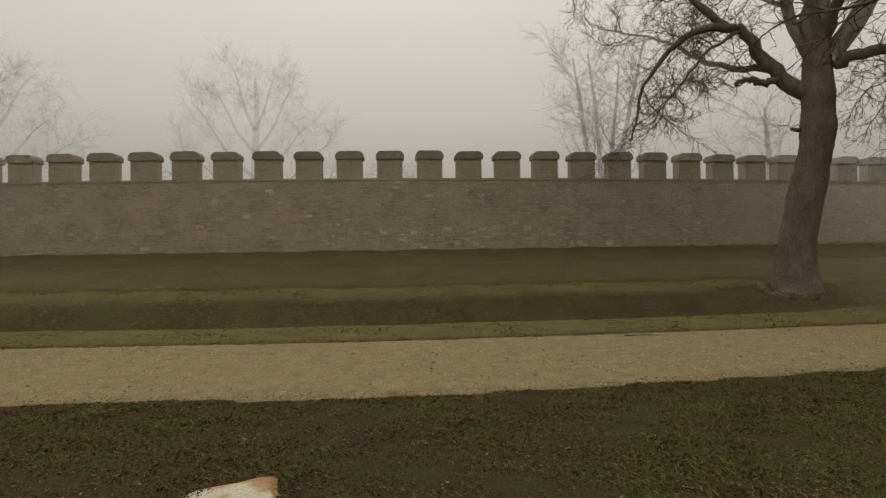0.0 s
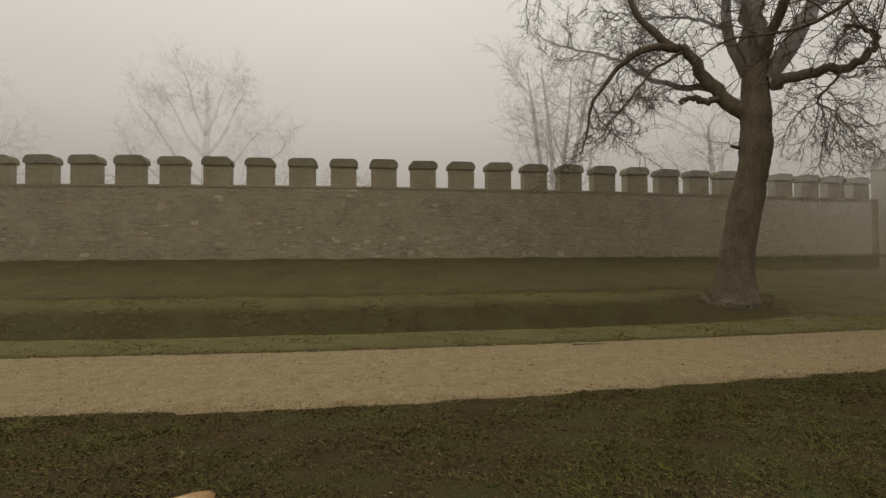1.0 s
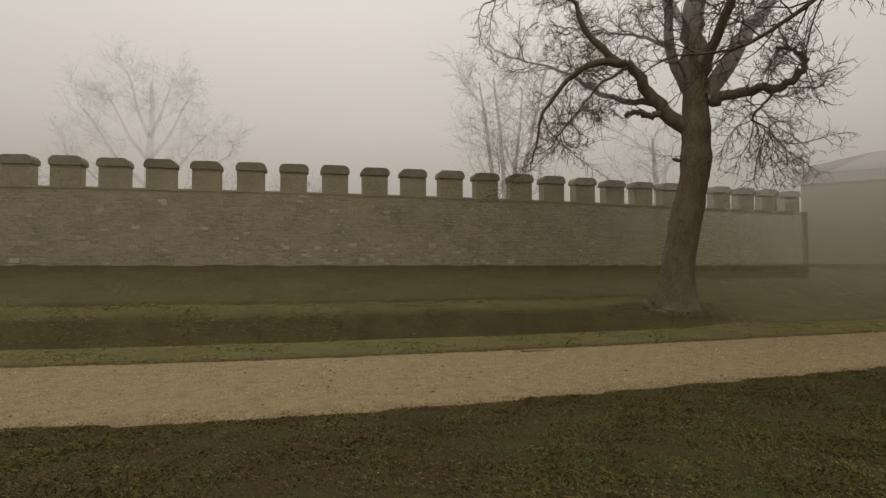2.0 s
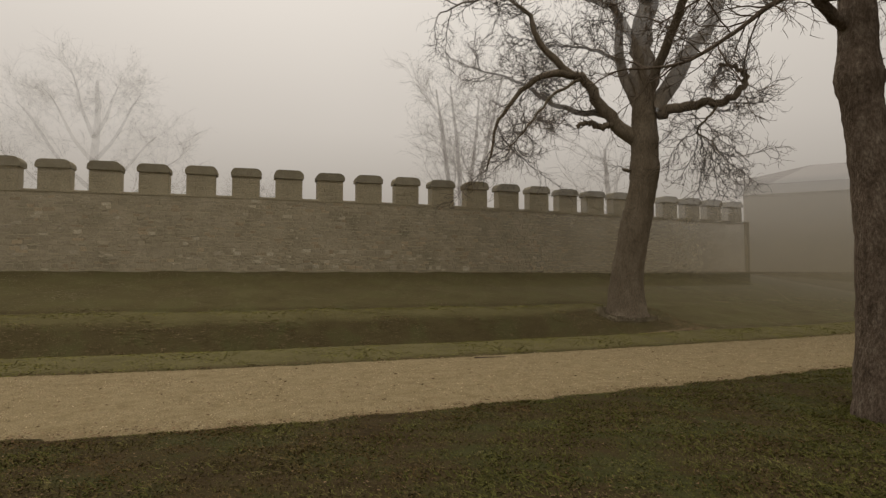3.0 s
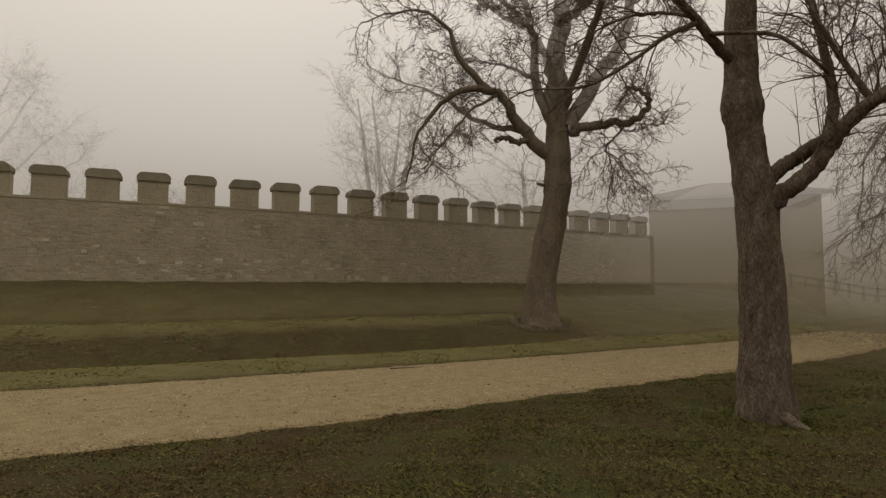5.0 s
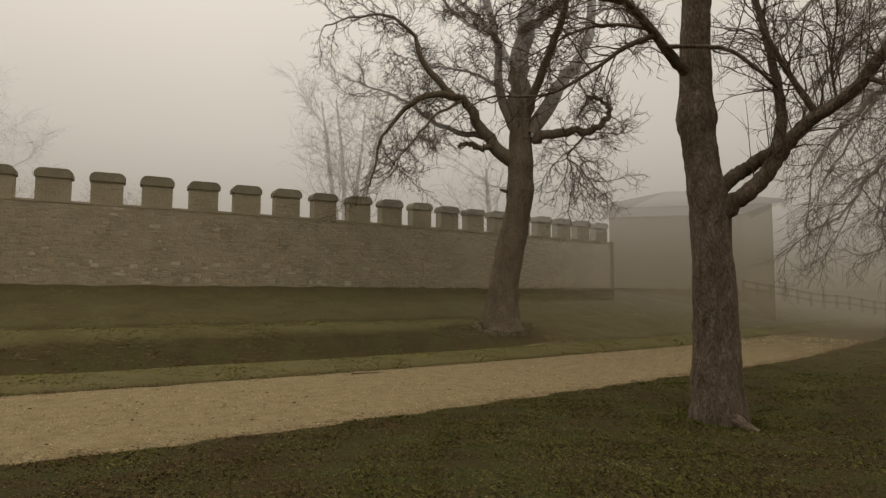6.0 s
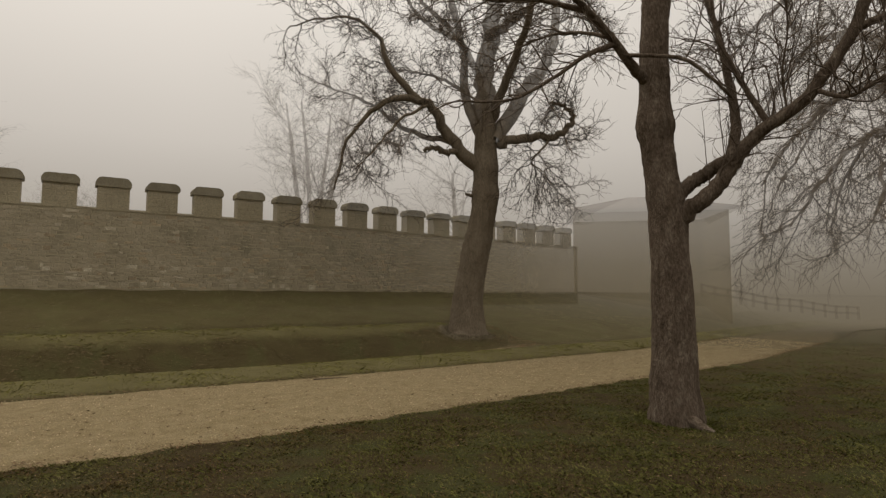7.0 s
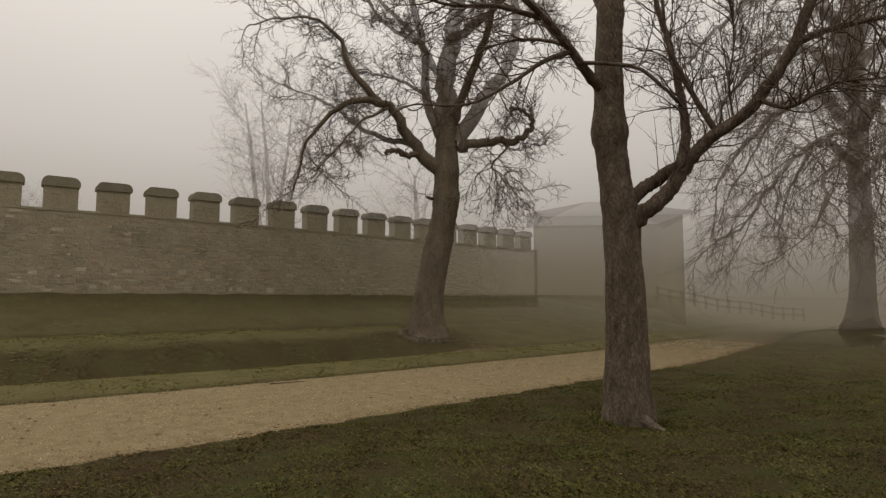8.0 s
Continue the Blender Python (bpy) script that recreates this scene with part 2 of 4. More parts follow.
path_near = smooth_line([-40, -4.4, 1, 4, 8, 12.0, 14.3, 20.4, 33.3, 39, 80], [9, 6.72, 6.55, 7.0, 7.5, 8.02, 8.35, 9.95, 13.5, 14.9, 24])
path_far = smooth_line([-40, -7, -3, 1, 6, 9, 14.6, 18.5, 40, 80], [13.5, 11.05, 10.75, 10.8, 11.1, 11.4, 11.95, 12.8, 18.0, 27])

STEP, MERLON_W = 1.3791, 0.96          # merlon spacing and cap width
WALL_A = radians(2.1411)
WALL_TOP, LEDGE, WALL_BASE = 5.17, 4.23, 1.74


def wall_at(m):
    """Front of the wall at the left side of merlon m (merlons counted to the east)."""
    k = 0.0084
    b = k * m * m if m < 8 else k * 64 + 16 * k * (m - 8)
    if m < -11:
        b = k * 121 - 22 * k * (m + 11)
    return Vector((1.8358 + m * STEP * math.cos(WALL_A) - b * math.sin(WALL_A), 20.20 + m * STEP * math.sin(WALL_A) + b * math.cos(WALL_A)))


WALL_LINE = [wall_at(m) for m in range(-40, 60)]


def wall_y(x):
    return float(np.interp(x, [p.x for p in WALL_LINE], [p.y for p in WALL_LINE]))


def sstep(a, b, v):
    t = min(1.0, max(0.0, (v - a) / (b - a)))
    return t * t * (3 - 2 * t)


def ground_z(x, y):
    yf, yw = path_far(x), wall_y(x)
    lip = yf + 1.15 + 0.12 * fbm(x, 3.0, 0, 0.35)
    rise = 0.42 * math.exp(-((x - 30.2) ** 2 + (y - 9.4) ** 2) / 9.0)
    if y < yf:
        away = path_near(x) - y
        return 0.03 * fbm(x, y, 0, 0.25) * sstep(0, 2, abs(away)) + - 0.14 * math.exp(-((x - 7.36) ** 2 + (y - 5.0) ** 2) / 1.6) + (0.02 if away > 0 else -0.03 if y < yf - 0.12 else 0.0) + rise
    if y < lip:
        return 0.17 * sstep(yf - 0.3, lip, y)
    if y > yw + 0.3:
        return WALL_BASE + 0.1
    t = (y - lip) / max(0.5, yw - lip)
    z = 0.17 + 0.53 * sstep(0.0, 0.5, t) if t < 0.5 else 0.70 + (t - 0.5) * 2 * (WALL_BASE - 0.68)
    ditch = (1 - math.exp(-((x - 10.5) ** 2 + (y - 15.0) ** 2) / 2.0)) * (1 - sstep(7.5, 12.5, x)) * (0.95 + 0.15 * fbm(x, 9.0, 0, 0.3))
    if ditch > 0 and t < 0.52:
        z -= ditch * (0.85 * sstep(0.0, 0.17, t) * (1 - sstep(0.22, 0.45, t)))
    mound = math.exp(-((x - 10.4) ** 2 + (y - 14.9) ** 2) / 2.2)
    return z + 0.05 * mound + 0.045 * fbm(x, y, 0, 0.9) * min(1, t * 6)


def green_and_haze_at(x, y):
    """1 on the greener strips: the verge and the far lip of the ditch. Part on ditch, bank and far lawn; bank and lawn
    are lightened so to imitate haze.
    """
    yf, yw = path_far(x), wall_y(x)
    lip = yf + 1.15
    t = (y - lip) / max(0.5, yw - lip)
    g = sstep(-0.1, 0.3, y - yf) * (1 - sstep(0.0, 0.05, t))
    if y < path_near(x):
        # lawn colour lightened with distance from the camera's start, in place of haze
        g = 0.3 * sstep(10, 22, math.hypot(x, y))
    g = max(g, 0.38 * sstep(0.0, 0.05, t) * (1 - sstep(0.36, 0.4, t)))
    g = max(g, 0.9 * sstep(0.36, 0.40, t) * (1 - sstep(0.49, 0.52, t)) * (1 - sstep(9, 13, x)))
    g = max(g, 0.62 * sstep(0.5, 0.55, t) * (1 - sstep(1.0, 1.05, t)), 0.6 * sstep(0.0, 0.1, t) * (1 - sstep(1.0, 1.05, t)) * sstep(8, 13, x))
    return g


# ---- ground ----
def axis(lo, hi, step, far):
    mid = list(np.arange(lo, hi + 1e-6, step))
    out, d = [], step
    left, right = [], []
    a, b = lo, hi
    while a > -far or b < far:
        d *= 1.45
        a, b = a - d, b + d
        left.append(a)
        right.append(b)
    return left[::-1] + mid + right


gx, gy = axis(-22, 50, 0.24, 2500), axis(2, 26, 0.16, 2500)
gv, green_and_haze = [], []
for y in gy:
    for x in gx:
        gv.append((x, y, ground_z(x, y)))
        green_and_haze.append(green_and_haze_at(x, y))
nx = len(gx)
gf = [(j * nx + i, j * nx + i + 1, (j + 1) * nx + i + 1, (j + 1) * nx + i) for j in range(len(gy) - 1) for i in range(nx - 1)]
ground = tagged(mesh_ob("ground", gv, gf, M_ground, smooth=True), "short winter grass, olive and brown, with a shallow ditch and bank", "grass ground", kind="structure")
ground.data.attributes.new("green_and_haze", "FLOAT", "POINT").data.foreach_set("value", green_and_haze)

# gravel path with ragged edges
pv, pf = [], []
px = list(np.arange(-40, 80, 0.08))
ACROSS = 14
for x in px:
    a = path_near(x) + 0.11 * fbm(x, 1.0, 0, 2.2, 4) + 0.08 * fbm(x, 5.0, 0, 0.4) + 0.06 * fbm(x, 6.0, 0, 8.0)
    b = path_far(x) + 0.10 * fbm(x, 2.0, 0, 2.0, 4) + 0.08 * fbm(x, 8.0, 0, 0.4) + 0.06 * fbm(x, 7.0, 0, 8.0)
    for k in range(ACROSS + 1):
        s = k / ACROSS
        y = a + (b - a) * s
        pv.append((x, y, 0.025 + 0.02 * math.sin(math.pi * s) + 0.012 * fbm(x, y, 0, 0.8) if 0 < k < ACROSS else -0.03 if k == 0 else 0.015))
w = ACROSS + 1
pf = [(i * w + k, (i + 1) * w + k, (i + 1) * w + k + 1, i * w + k + 1) for i in range(len(px) - 1) for k in range(ACROSS)]
tagged(mesh_ob("path", pv, pf, M_path, smooth=True), "pale beige gravel footpath strewn with bits of leaf", "footpath", kind="structure")


# ---- trees ----
class Tubes:
    """Collects many tapering round branches in one mesh."""
    def __init__(self):
        self.v, self.f, self.later = [], [], {}

    def add(self, pts, radii, sides, rough=0.0):
        n0 = len(self.v)
        side = Vector((1, 0.3, 0.2))
        for i, p in enumerate(pts):
            d = (pts[min(i + 1, len(pts) - 1)] - pts[max(i - 1, 0)]).normalized()
            a = d.cross(side)
            if a.length < 0.1:
                a = d.cross(Vector((0, 1, 0)))
            a.normalize()
            b = d.cross(a)
            for k in range(sides):
                t = 2 * math.pi * k / sides
                r = radii[i]
                w = a * math.cos(t) + b * math.sin(t)
                if rough:
                    q = p + w * r
                    r *= 1 + rough * (fbm(q.x, q.y, q.z * 0.35, 5.0) + 0.6 * fbm(q.x, q.y, q.z * 0.5, 19.0, 2))
                self.v.append(p + w * r)
        m = len(pts)
        for i in range(m - 1):
            for k in range(sides):
                k2 = (k + 1) % sides
                self.f.append((n0 + i * sides + k, n0 + i * sides + k2, n0 + (i + 1) * sides + k2, n0 + (i + 1) * sides + k))
        self.f.append(tuple(n0 + (m - 1) * sides + k for k in range(sides)))

    def thin(self, pts, radii, sides):
        """The same for a thin twig; made all at once at the end."""
        self.later.setdefault((len(pts), sides), []).append(([tuple(p) for p in pts], radii))

    def done(self, name, material, parent, label=""):
        v, f = [tuple(p) for p in self.v], list(self.f)
        for (m, sides), rows in self.later.items():
            p = np.array([r[0] for r in rows])
            rad = np.array([r[1] for r in rows])
            d = np.empty_like(p)
            d[:, 1:-1], d[:, 0], d[:, -1] = p[:, 2:] - p[:, :-2], p[:, 1] - p[:, 0], p[:, -1] - p[:, -2]
            a = np.cross(d, np.array((0.92, 0.3, 0.25)))
            a /= np.linalg.norm(a, axis=2, keepdims=True) + 1e-9
            b = np.cross(d, a)
            b /= np.linalg.norm(b, axis=2, keepdims=True) + 1e-9
            t = 2 * np.pi * np.arange(sides) / sides
            ring = a[:, :, None] * np.cos(t)[None, None, :, None] + b[:, :, None] * np.sin(t)[None, None, :, None]
            q = p[:, :, None] + ring * rad[:, :, None, None]
            n0, k = len(v), len(rows)
            v += [tuple(c) for c in q.reshape(-1, 3).tolist()]
            one = [(i * sides + c, i * sides + (c + 1) % sides, (i + 1) * sides + (c + 1) % sides, (i + 1) * sides + c) for i in range(m - 1) for c in range(sides)]
            idx = np.array(one)[None] + (n0 + np.arange(k) * m * sides)[:, None, None]
            f += idx.reshape(-1, 4).tolist()
        return mesh_ob(name, v, f, material, parent, label, smooth=True)


def soft(pts, n):
    """A Catmull-Rom curve through pts in n steps a stretch."""
    out = []
    for i in range(len(pts) - 1):
        p0, p1, p2, p3 = pts[max(i - 1, 0)], pts[i], pts[i + 1], pts[min(i + 2, len(pts) - 1)]
        for k in range(n):
            t = k / n
            out.append(0.5 * (2 * p1 + (p2 - p0) * t + (2 * p0 - 5 * p1 + 4 * p2 - p3) * t * t + (3 * p1 - p0 - 3 * p2 + p3) * t ** 3))
    return out + [pts[-1]]


def limb(pts, r0, r1, trunk=False, twigs=19, droop=0.0, shoots=0, bulge=()):
    """bulge: (height, share of the radius, half length) of swellings of the trunk."""
    return dict(pts=pts, r0=r0, r1=r1, trunk=trunk, twigs=twigs, droop=droop, shoots=shoots, bulge=bulge)


def sprig(rng, start, way, length, r, gnarl, lift, steps):
    """One crooked branch: its points and radii."""
    pts, d = [start.copy()], way.normalized()
    for _ in range(steps):
        d = (d + Vector((rng.uniform(-1, 1), rng.uniform(-1, 1), rng.uniform(-1, 1) + lift)) * gnarl).normalized()
        pts.append(pts[-1] + d * (length / steps))
    return pts, [r * (1 - 0.75 * i / steps) for i in range(steps + 1)]


def across_way(rng, d, spread):
    w = Vector((rng.gauss(0, 1), rng.gauss(0, 1), rng.gauss(0, 1)))
    w = (w - d * w.dot(d)).normalized()
    return (d * math.cos(spread) + w * math.sin(spread)).normalized()


def grow(rng, tubes, pts, r_here, count, spec, level=0):
    """Side branches along pts, and theirs in turn. spec: a row for each level: length, radius, gnarl, lift, steps, sides, children, spread."""
    if level >= len(spec):
        return
    length, r, gnarl, lift, steps, sides, kids, spread = spec[level]
    for c in range(count):
        s = (0.18 + 0.82 * (c + rng.random()) / count) if level == 0 else (0.15 + 0.85 * (c + rng.random()) / count)
        i = min(len(pts) - 2, int(s * (len(pts) - 1)))
        p = pts[i].lerp(pts[i + 1], s * (len(pts) - 1) - i)
        d = (pts[i + 1] - pts[i]).normalized()
        way = across_way(rng, d, spread * rng.uniform(0.6, 1.3))
        if lift > 0:
            way.z += lift * 0.6
        k = rng.uniform(0.55, 1.25)
        q, radii = sprig(rng, p, way, length * k, min(r, r_here * 0.7) if level == 0 else r, gnarl, lift, steps)
        tubes.thin(q, radii, sides)
        grow(rng, tubes, q, r, max(1, round(kids * k)), spec, level + 1)


def bare_tree(name, base, az, limbs, bark, twig, spec, seed, label, group="", rough=0.05, sides=36, flare=0.55, flare_h=0.28, knotty=0.0):
    """A leafless tree whose limbs are given sideways, up and away as seen along az."""
    rng = random.Random(seed)
    a = radians(az)
    right, away = Vector((math.cos(a), -math.sin(a), 0)), Vector((math.sin(a), math.cos(a), 0))
    root = tagged(empty(name, base), label, "tree", group)
    crown = Tubes()
    for one in limbs:
        pts = soft([right * u + Vector((0, 0, h)) + away * d for u, h, d in one["pts"]], 14 if one["trunk"] else 6)
        n = len(pts)
        radii = [one["r0"] + (one["r1"] - one["r0"]) * (i / (n - 1)) ** (1.0 if one["trunk"] else 0.75) for i in range(n)]
        if one["trunk"]:
            h0 = 0.0
            for h, much, half in one["bulge"]:
                radii = [r * (1 + much * math.exp(-((p.z - h) / half) ** 2)) for r, p in zip(radii, pts)]
            radii = [r * (1 + flare * math.exp(-max(0, p.z - h0) / flare_h)) for r, p in zip(radii, pts)]
        else:
            for i in range(1, n - 1):
                pts[i] = pts[i] + Vector((rng.uniform(-1, 1), rng.uniform(-1, 1), rng.uniform(-1, 1))) * (radii[i] * 0.14 + knotty)
        t = Tubes()
        t.add(pts, radii, sides if one["trunk"] else 12, rough if one["trunk"] else rough * 0.7)
        t.done("trunk" if one["trunk"] else "limb", bark, root)
        if one["trunk"]:
            continue
        use = [(l, r, g, lf - one["droop"], st, sd, k, sp) for l, r, g, lf, st, sd, k, sp in spec]
        grow(rng, crown, pts, (one["r0"] + one["r1"]) / 2, one["twigs"], use)
        if one["shoots"]:
            for _ in range(16):
                p = pts[rng.randrange(n // 5, n)]
                q, rr = sprig(rng, p, Vector((rng.uniform(-0.35, 0.35), rng.uniform(-0.35, 0.35), 1)), rng.uniform(0.6, 1.9), 0.009, 0.10, 0.3, 7)
                crown.thin(q, rr, 4)
                grow(rng, crown, q, 0.006, 4, [(0.4, 0.004, 0.2, 0.3, 4, 3, 0, 0.7)], 0)
    crown.done("crown", twig, root, "bare twigs without leaves")
    return root


# old gnarled tree beyond the path
bare_tree("old_linden_tree", (10.48, 15.02, 0.38), 33.6, [
    limb([(0.00, -0.21, 0.00), (0.00, 0.00, 0.00), (0.01, 1.05, 0.00), (0.20, 2.28, 0.00), (0.43, 3.44, 0.00), (0.57, 4.52, 0.00), (0.57, 5.52, 0.00), (0.57, 6.63, 0.00)], 0.500, 0.330, trunk=True, bulge=((4.45, 0.13, 0.3), (5.3, 0.12, 0.35), (2.6, 0.06, 0.4))),
    limb([(0.35, 5.34, 0.00), (-0.54, 6.19, -0.20), (-1.24, 7.20, -0.50), (-2.38, 7.17, -0.90), (-3.48, 6.16, -1.10), (-3.97, 4.39, -1.20)], 0.250, 0.020),
    limb([(-0.11, 5.82, -0.10), (-0.71, 5.68, -0.30), (-1.03, 5.85, -0.40), (-1.35, 5.69, -0.50)], 0.120, 0.060, twigs=2),
    limb([(0.48, 5.98, 0.00), (-0.07, 7.82, 0.20), (-0.21, 9.58, 0.40), (-0.71, 11.79, 0.50), (-1.35, 14.25, 0.60)], 0.180, 0.080),
    limb([(-1.48, 7.22, -0.60), (-2.41, 8.29, -0.80), (-2.76, 9.22, -0.90), (-3.79, 9.82, -1.00), (-5.43, 9.43, -1.20)], 0.130, 0.020),
    limb([(0.61, 5.93, 0.00), (0.55, 8.06, 0.10), (0.79, 9.73, 0.10), (0.92, 11.65, 0.20), (0.76, 13.88, 0.30), (1.14, 16.32, 0.30)], 0.370, 0.170),
    limb([(0.59, 9.47, 0.10), (1.35, 9.86, -0.50), (1.94, 10.13, -0.90), (2.92, 11.32, -1.40)], 0.190, 0.060),
    limb([(1.02, 6.04, 0.00), (1.86, 6.19, -0.30), (2.68, 6.14, -0.50), (3.18, 6.51, -0.60), (3.12, 6.96, -0.60), (2.56, 7.15, -0.70)], 0.170, 0.050),
    limb([(2.58, 6.14, -0.50), (2.21, 5.66, -0.60), (1.97, 5.28, -0.65), (2.28, 4.99, -0.70), (2.52, 4.57, -0.80)], 0.045, 0.012, droop=0.1),
    limb([(0.84, 6.11, 0.00), (1.69, 7.61, 0.40), (2.49, 8.79, 0.70), (3.00, 10.31, 1.00), (3.01, 12.45, 1.20), (3.65, 15.40, 1.50)], 0.290, 0.090),
    limb([(0.75, 6.44, 0.00), (0.02, 9.56, 1.20), (-1.43, 11.66, 2.20), (-3.00, 13.83, 3.00)], 0.160, 0.040),
    limb([(0.75, 6.81, 0.00), (1.53, 8.60, -1.50), (1.91, 9.76, -2.60), (1.52, 11.06, -3.40)], 0.170, 0.040),
    limb([(-0.42, 6.10, -0.20), (-2.04, 6.74, 0.80), (-3.31, 7.86, 1.60), (-5.24, 8.87, 2.20)], 0.120, 0.020),
    limb([(-0.17, 9.58, 0.40), (-1.31, 10.26, 0.60), (-2.30, 11.59, 0.90), (-3.92, 12.95, 1.20)], 0.100, 0.020),
    limb([(0.48, 4.40, 0.00), (0.14, 4.39, -0.10), (-0.02, 4.42, -0.15)], 0.070, 0.045, twigs=1),
    limb([(-1.21, 7.18, -0.50), (-2.00, 6.51, -1.20), (-2.75, 5.45, -1.60), (-3.19, 4.91, -1.80)], 0.060, 0.012),
    limb([(-0.07, 7.82, 0.20), (-1.12, 8.59, 0.80), (-2.11, 8.93, 1.20), (-3.32, 9.44, 1.50)], 0.070, 0.012),
    limb([(2.83, 10.31, 1.00), (3.75, 10.82, 1.20), (4.57, 10.32, 1.40)], 0.060, 0.012),
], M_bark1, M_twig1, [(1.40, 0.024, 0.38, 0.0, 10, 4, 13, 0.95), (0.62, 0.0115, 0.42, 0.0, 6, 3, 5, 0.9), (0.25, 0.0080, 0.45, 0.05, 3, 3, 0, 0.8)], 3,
    "old bare tree with crooked limbs and dense twigs beside the ditch", rough=0.09, flare=0.42, flare_h=0.5, knotty=0.04)

# the tree on the lawn beside the path
bare_tree("maple_tree", (7.36, 5.19, 0.0), 52.4, [
    limb([(-0.00, -0.35, 0.00), (-0.00, -0.10, 0.00), (0.00, 0.74, 0.00), (0.00, 1.38, 0.00), (-0.02, 2.27, 0.00), (-0.04, 2.85, 0.00), (-0.12, 3.44, 0.00), (-0.16, 4.04, 0.00), (-0.16, 4.82, 0.00), (-0.15, 5.43, 0.00), (-0.10, 6.13, 0.00), (-0.06, 7.20, 0.00), (-0.06, 8.48, 0.00)], 0.325, 0.150, trunk=True, bulge=((4.1, 0.24, 0.20), (3.35, -0.06, 0.2), (5.9, 0.12, 0.15))),
    limb([(0.05, 2.62, 0.00), (0.30, 2.85, -0.10), (0.57, 3.08, -0.14), (0.80, 3.40, -0.10), (0.99, 3.66, -0.15), (1.20, 3.84, -0.25), (1.67, 4.18, -0.35), (2.09, 4.77, -0.50), (2.39, 5.51, -0.60), (2.62, 6.32, -0.80)], 0.135, 0.060, shoots=1),
    limb([(0.01, 2.95, 0.00), (0.28, 3.21, 0.08), (0.49, 3.35, 0.06), (0.75, 3.48, -0.10), (0.99, 3.66, -0.15)], 0.110, 0.090, twigs=0),
    limb([(0.81, 3.52, -0.15), (0.88, 4.08, 0.00), (0.81, 4.75, 0.10), (0.71, 5.38, 0.15), (0.54, 6.13, 0.20), (0.32, 7.22, 0.30)], 0.085, 0.030, shoots=1),
    limb([(1.27, 3.87, -0.25), (1.05, 4.24, -0.30), (0.85, 4.68, -0.30), (0.65, 5.32, -0.20), (0.60, 6.26, -0.20)], 0.050, 0.020),
    limb([(-0.21, 4.69, 0.00), (-0.44, 4.87, -0.30), (-0.66, 5.15, -0.60), (-0.97, 5.47, -1.00), (-1.38, 5.72, -1.50), (-2.02, 5.86, -2.00)], 0.095, 0.030),
    limb([(-0.65, 5.14, -0.60), (-1.03, 4.90, -0.90), (-1.41, 4.54, -1.20), (-1.93, 4.20, -1.50), (-2.54, 4.16, -1.80)], 0.045, 0.012),
    limb([(-0.74, 5.25, -0.60), (-1.27, 5.53, -0.30), (-1.86, 5.65, 0.00), (-2.70, 5.50, 0.30)], 0.035, 0.010),
    limb([(-0.52, 4.99, -0.50), (-0.09, 4.96, -0.40), (0.29, 4.83, -0.40), (0.68, 4.42, -0.40), (0.82, 4.31, -0.20)], 0.032, 0.022, twigs=3),
    limb([(2.16, 4.91, -0.50), (2.55, 5.02, -0.60), (3.11, 5.06, -0.70), (3.82, 5.18, -0.80)], 0.060, 0.020, shoots=1),
    limb([(-0.13, 5.60, 0.00), (-0.46, 6.82, 0.50), (-1.04, 8.06, 0.90), (-1.89, 9.59, 1.30)], 0.090, 0.030),
    limb([(-0.10, 5.95, 0.00), (0.31, 6.58, 0.30), (0.93, 7.57, 0.60)], 0.070, 0.030),
    limb([(1.77, 4.26, -0.35), (2.02, 4.00, -0.80), (2.37, 4.14, -1.10), (2.76, 4.06, -1.40)], 0.035, 0.012, shoots=1),
    limb([(-0.97, 5.47, -1.00), (-1.60, 5.65, -1.20), (-2.20, 5.66, -1.40), (-2.70, 5.80, -1.60)], 0.045, 0.015),
    limb([(0.05, 0.10, -0.10), (0.24, -0.06, -0.32), (0.40, -0.12, -0.46), (0.55, -0.17, -0.52)], 0.120, 0.030, twigs=0),
    limb([(1.46, 4.02, -0.30), (1.40, 4.50, -0.40), (1.47, 5.16, -0.50), (1.35, 5.91, -0.60)], 0.020, 0.008, shoots=1),
], M_bark, M_twig, [(1.1, 0.0115, 0.36, 0.08, 10, 4, 6, 0.85), (0.45, 0.0062, 0.40, 0.05, 5, 3, 3, 0.8), (0.17, 0.0046, 0.35, 0.1, 2, 3, 0, 0.7)], 11,
    "bare tree with flaky grey bark and a forked limb", rough=0.09, sides=56, flare=0.20, flare_h=0.32)

